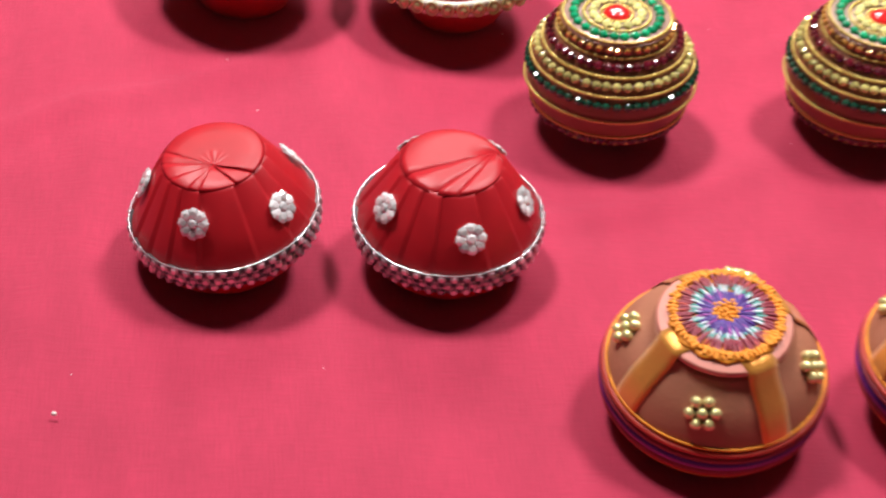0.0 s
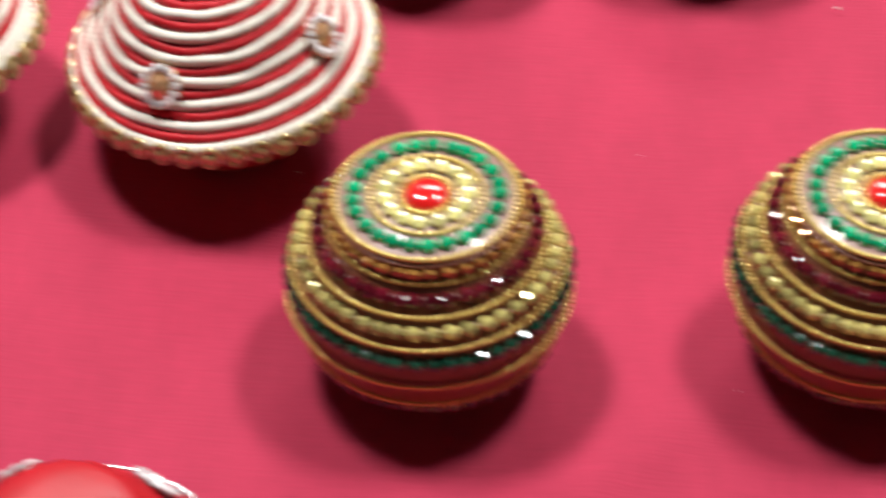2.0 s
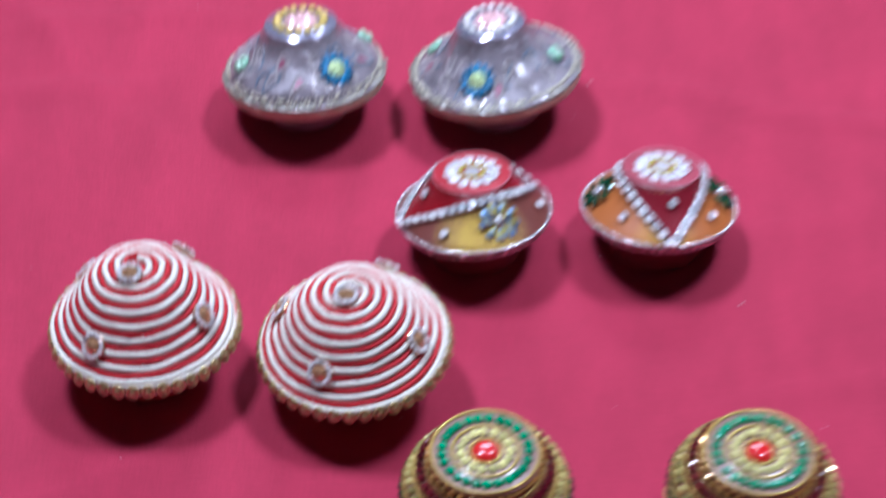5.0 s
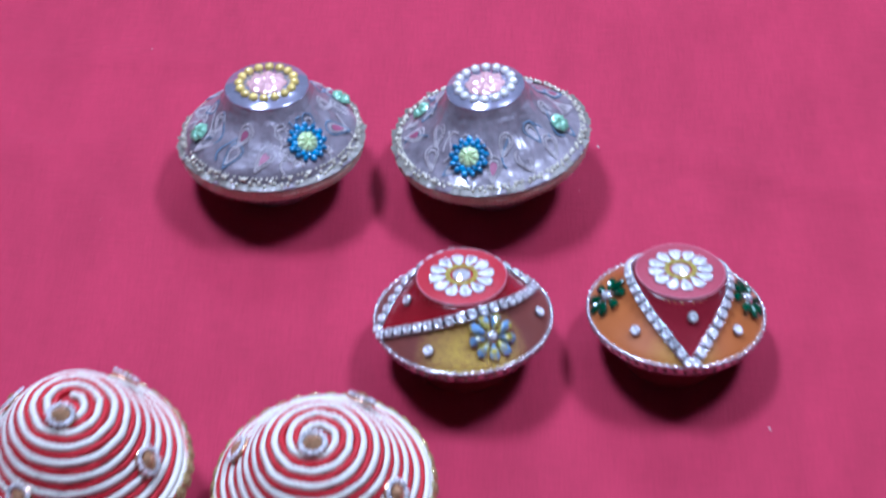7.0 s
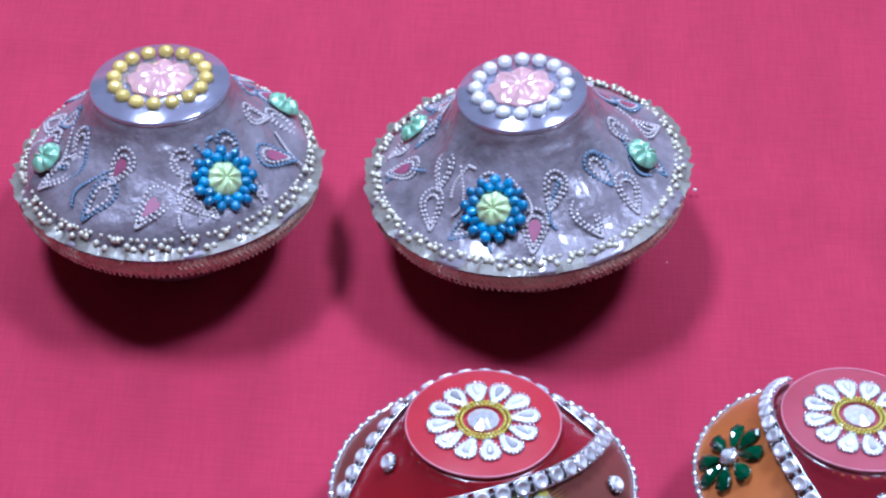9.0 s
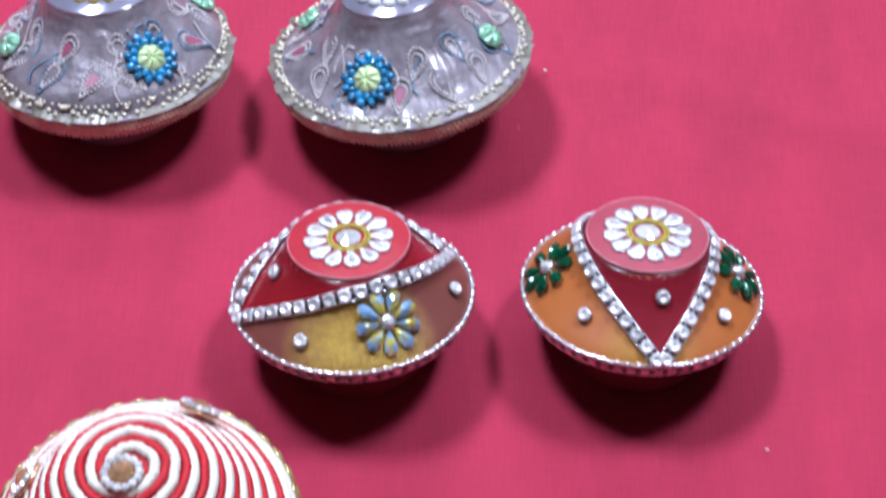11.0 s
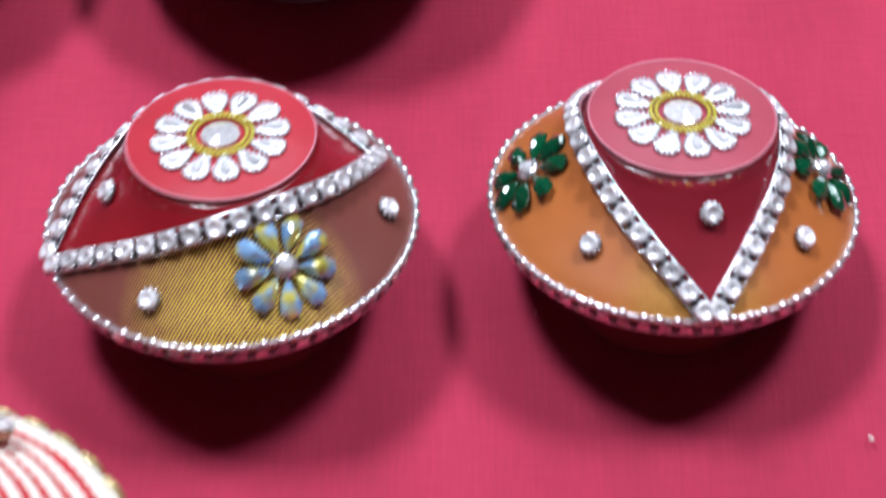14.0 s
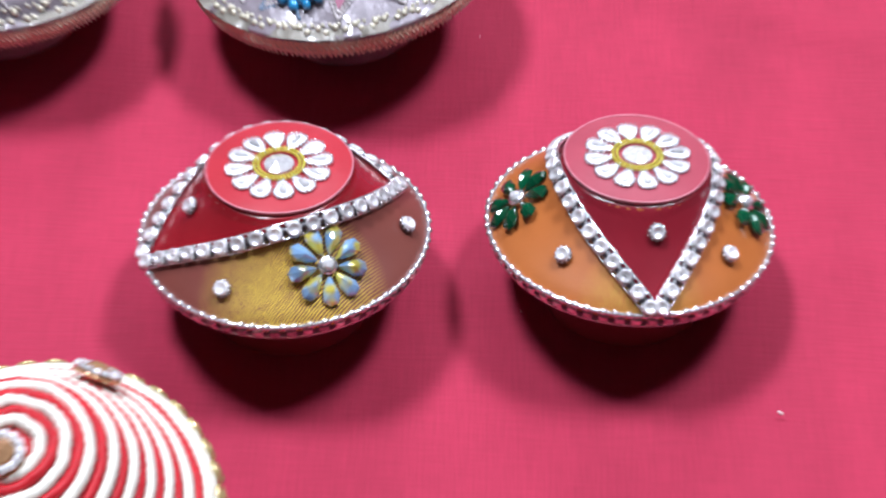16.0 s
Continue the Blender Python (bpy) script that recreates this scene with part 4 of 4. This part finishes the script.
lens_pot(-0.0380, -0.0067, -10.1, -3.5, -160, 97, 0.60, SHOT_BROWN, RED_PATCH, ACRYLIC_RED, [(-114, 0.0267), (-162, 0.0192), (-8, 0.0269), (100, 0.026)],
         [(-62.5, 0.0232, 8, 9, DROP_GEM, RAINBOW, "iridescent glass petal flower")], "brown and gold fabric pot with red panel and rhinestones")
lens_pot(0.0379, -0.0007, -11.4, 0.0, -83, 85, 0.68, SHOT_ORANGE, WINE_PATCH, ACRYLIC_CLEAR, [(-128, 0.0250), (-79, 0.0188), (-40, 0.0257)],
         [(-176, 0.0247, 20, 8, LEAF_GEM, EMERALD, "emerald glass petal flower"), (-2, 0.0240, -10, 8, LEAF_GEM, EMERALD, "emerald glass petal flower")],
         "orange fabric pot with wine-red panel and rhinestone strips")


# ---- lilac film pots ----
def lilac_profile(rt, zt, rr, zr):
    return smooth_profile([(0.0001, zt), (rt * 0.9, zt), (rt, zt - 0.0006), (rt * 1.09, zt - 0.0040), (rt * 1.27, zt - 0.0085), (rt * 1.54, zt - 0.0128), (rt * 1.92, zt - 0.0174), (rr * 0.96, zr + 0.0012), (rr, zr),
                           (rr * 0.97, zr - 0.0022), (rr * 0.78, zr - 0.0085), (rr * 0.60, zr - 0.0150), (rr * 0.48, -0.0040)], 5)


LILAC_GEM = lathe("centre", smooth_profile([(0.0001, 0.0013), (0.0013, 0.0019), (0.0030, 0.0014), (0.0040, 0.0004), (0.0038, 0.0)], 3), 40, lambda a, r, z: (r * (1 + 0.04 * math.cos(8 * a)), z * (1 + 0.3 * math.cos(8 * a) * min(1, r / 0.0018))))
BLUE_ME = ball("petal", 0.00145, 0.0011, 8, 6)
ROSE_GEM = lathe("rosette", smooth_profile([(0.0001, 0.0014), (0.0024, 0.0019), (0.0054, 0.0014), (0.0074, 0.0004), (0.0070, 0.0)], 3), 40, lambda a, r, z: (r * (1 + 0.06 * math.cos(8 * a)), z * (1 + 0.25 * math.cos(8 * a) * min(1, r / 0.003))))


def stitched_loop(profile, th, r, length, width, turn, bead):
    """A paisley loop of small raised stitches lying on the flank."""
    seat = on_profile(profile, r, th, 0.0)
    pieces = []
    count = max(10, int(2.4 * (length + width) / 0.0016))
    for k in range(count):
        a = 2 * math.pi * k / count
        taper = 0.6 + 0.4 * math.sin(a)
        p = Matrix.Rotation(radians(turn), 4, "Z") @ Vector((width / 2 * math.cos(a) * taper, length / 2 * math.sin(a), 0))
        w = seat @ p
        rr, tt = math.hypot(w.x, w.y), math.degrees(math.atan2(w.y, w.x))
        if not 0.0165 < rr < 0.0375:
            continue
        pieces.append((bead, on_profile(profile, min(rr, profile_max(profile) * 0.985), tt, 0.0004) @ spin(math.degrees(a) + turn)))
    return pieces


def profile_max(profile):
    return max(r for r, z in profile)


STITCH_BEAD = ball("s", 0.00050, 0.00030, 6, 4)


def lilac_pot(x, y, tx, ty, rt, zt, rr, zr, flowers, bead_mat, seed, label):
    rnd = random.Random(seed)
    pot = thing("lilac_pot", x, y, tx, ty, label, "decorated pot", "lilac pots", 0.004)
    prof = lilac_profile(rt, zt, rr, zr)

    def crumple(a, r, z):
        e = 0.0
        if r > rt * 1.1 and z > zr - 0.001:
            e = 0.0006 * noise.noise((math.cos(a) * 4 + seed, math.sin(a) * 4, r * 180)) + 0.0004 * abs(noise.noise((math.cos(a) * 11, math.sin(a) * 11 + seed, r * 60)))
        return r + e * (0.5 + r / rr), z + e
    part_mesh("body", lathe("body", prof, 160, crumple), FILM, pot)
    skirt = []
    faces = []
    n = 180
    for k in range(n):
        a = 2 * math.pi * k / n
        w = 0.0015 * noise.noise((math.cos(a) * 5 + seed, math.sin(a) * 5, 3)) + 0.0014 * noise.noise((math.cos(a) * 19, math.sin(a) * 19, seed))
        for r, z in ((rr * 0.955, zr + 0.0019), (rr * 1.0, zr + 0.0009 + w), (rr * 1.025 + w, zr + 0.0005 + w)):
            skirt.append((r * math.cos(a), r * math.sin(a), z))
        b = ((k + 1) % n) * 3
        faces += [(k * 3, b, b + 1, k * 3 + 1), (k * 3 + 1, b + 1, b + 2, k * 3 + 2)]
    part_mesh("film_edge", mesh_of("film_edge", skirt, faces), EDGE_FILM, pot, "crinkled clear film edge")
    part_mesh("foil_top", lathe("foil_top", [(0.0001, zt + 0.0008), (rt * 0.975, zt + 0.0007), (rt * 0.995, zt + 0.0002), (rt * 0.98, zt - 0.0005), (0.0001, zt - 0.0004)], 64), FOIL_TOP, pot, "shiny lilac foil top")
    rose = part_mesh("rosette", ROSE_GEM, ROSE, pot, "pink glass rosette ringed by beads", Matrix.Translation((0, 0.001, zt + 0.0009)))
    for k in range(16):
        part_mesh("bead", ball("bead", 0.0019, 0.0015, 8, 6) if k == 0 else bpy.data.meshes[rose.children[0].data.name], bead_mat, rose, "", spin(22.5 * k) @ Matrix.Translation((0.0106, 0, 0.0006)))
    band = [(rr * 0.99, zr - 0.0002), (rr * 1.008, zr - 0.0016), (rr * 0.995, zr - 0.0036), (rr * 0.960, zr - 0.0054), (rr * 0.91, zr - 0.0068), (rr * 0.87, zr - 0.0070)]
    trim = part_mesh("trim_braid", lathe("trim_braid", smooth_profile(band, 3), 110, None, False), TRIM, pot, "gold brocade trim")
    stitches = []
    for k in range(170):
        for row, (r, z) in enumerate(((rr * 1.004, zr - 0.0010), (rr * 1.003, zr - 0.0026), (rr * 0.985, zr - 0.0044), (rr * 0.958, zr - 0.0057))):
            a = 2 * math.pi * (k + 0.5 * (row % 2) + rnd.uniform(-0.2, 0.2)) / 170
            lean = 0.010 * (-1) ** row
            stitches.append((tube("s", [(r * math.cos(a - lean), r * math.sin(a - lean), z - 0.0006), (r * 1.006 * math.cos(a), r * 1.006 * math.sin(a), z), (r * math.cos(a + lean), r * math.sin(a + lean), z + 0.0006)], 0.00026, 4, False), Matrix.Identity(4)))
    part_mesh("stitching", merge("stitching", stitches), EDGE_STITCH, trim)
    pieces = []
    for k in range(110):
        th = 360 / 110 * k + rnd.uniform(-1, 1)
        pieces.append((ball("t", 0.0009, 0.0007, 5, 4), on_profile(prof, rr * 0.955 + rnd.uniform(-0.0009, 0.0006), th, 0.0007)))
        pieces.append((ball("t", 0.0006, 0.0005, 5, 4), on_profile(prof, rr * 0.925, th + 1.5, 0.0005)))
    part_mesh("rim_beadwork", merge("rim_beadwork", pieces), EDGE_STITCH, pot, "row of pale gold knots along the edge")
    cream, blue = [], []
    for ring_r, count, size in ((0.0232, 10, 0.0072), (0.0300, 14, 0.0084)):
        for k in range(count):
            th = 360 * (k + 0.5 * (count == 14)) / count + rnd.uniform(-5, 5)
            r, turn = ring_r * rr / 0.0385, rnd.uniform(-40, 40)
            (blue if k % 4 == 1 else cream).extend(stitched_loop(prof, th, r, size * 1.25, size, turn, STITCH_BEAD))
            cream.extend(stitched_loop(prof, th, r, size * 0.85, size * 0.62, turn, STITCH_BEAD))
            if k % 3 != 1:
                continue
            fills = []
            seat = on_profile(prof, r, th, 0.0)
            for q in range(14):
                a = 2 * math.pi * q / 14
                w = seat @ (Matrix.Rotation(radians(turn), 4, "Z") @ Vector((size * 0.25 * math.cos(a) * (0.6 + 0.4 * math.sin(a)), size * 0.34 * math.sin(a), 0)))
                fills.append(tuple(on_profile(prof, min(math.hypot(w.x, w.y), rr * 0.985), math.degrees(math.atan2(w.y, w.x)), 0.0007).translation))
            part_mesh("paisley", mesh_of("paisley", fills, [tuple(range(14))]), PAISLEY_PINK, pot, "pink paisley filling under the film")
    for k in range(22):
        th, r = rnd.uniform(0, 360), rnd.uniform(0.0215, 0.0325) * rr / 0.0385
        bend = rnd.choice((-1, 1)) * rnd.uniform(0.6, 1.3)
        for q in range(16):
            t = q / 15
            seat = on_profile(prof, min(max(r + 0.008 * (t - 0.5), rr * 0.52), rr * 0.97), th + bend * 14 * math.sin(2.2 * t), 0.0004)
            (blue if k % 3 == 0 else cream).append((STITCH_BEAD, seat))
    part_mesh("embroidery", merge("embroidery", cream), STITCH, pot, "cream paisley embroidery under the film")
    part_mesh("embroidery", merge("embroidery", blue), STITCH_BLUE, pot, "blue paisley embroidery under the film")
    for th, r, blue_ring in flowers:
        seat = on_profile(prof, r, th, 0.0012)
        core = part_mesh("flower_gem", LILAC_GEM, MINT if blue_ring else MINT_DEEP, pot, "pale green cut gem" + (" in a blue bead ring" if blue_ring else ""), seat)
        if blue_ring:
            for k in range(26):
                a = 360 * k / 13
                part_mesh("bead", BLUE_ME, BLUE_BEAD, core, "", spin(a + (14 if k > 12 else 0)) @ Matrix.Translation((0.0051 if k < 13 else 0.0067, 0, 0.0002)) @ Matrix.Rotation(k, 4, "X"))
    return pot


lilac_pot(-0.1146, 0.0805, -9.9, -3.9, 0.0163, 0.0404, 0.0354, 0.0172, [(-51, 0.0250, True), (-158, 0.0274, False), (25, 0.0285, False), (110, 0.0285, True)], YELLOW_BEAD, 3,
          "lilac film-wrapped pot with yellow-beaded pink rosette top")
lilac_pot(-0.0287, 0.0848, -8.3, -7.8, 0.0153, 0.0414, 0.0376, 0.0186, [(-105, 0.0254, True), (-12, 0.0270, False), (165, 0.0265, False), (80, 0.0265, True)], PEARL, 7,
          "lilac film-wrapped pot with pearl-ringed pink rosette top")


# ---- specks of lint on the cloth ----
rnd = random.Random(11)
LINT = ball("lint", 0.0006, 0.0004, 6, 4)
LINT.materials.append(DUST)
spots = [(-0.2215, -0.326, 1.6), (0.0722, -0.0335, 1.0), (0.012, 0.105, 1.0), (-0.185, -0.21, 0.8), (-0.205, -0.16, 0.7), (-0.13, -0.15, 0.6), (-0.16, -0.16, 0.6), (0.10, -0.10, 0.6)]
spots += [(rnd.uniform(-0.26, 0.16), rnd.uniform(-0.34, 0.20), rnd.uniform(0.25, 0.5)) for _ in range(36)]
for px, py, sc in spots:
    ob = new("lint", LINT)
    ob.location, ob.scale = (px, py, 0.0006), (sc, sc * 0.7, sc)
    tagged(ob, "tiny pale speck of lint on the cloth", "lint", "lint specks")
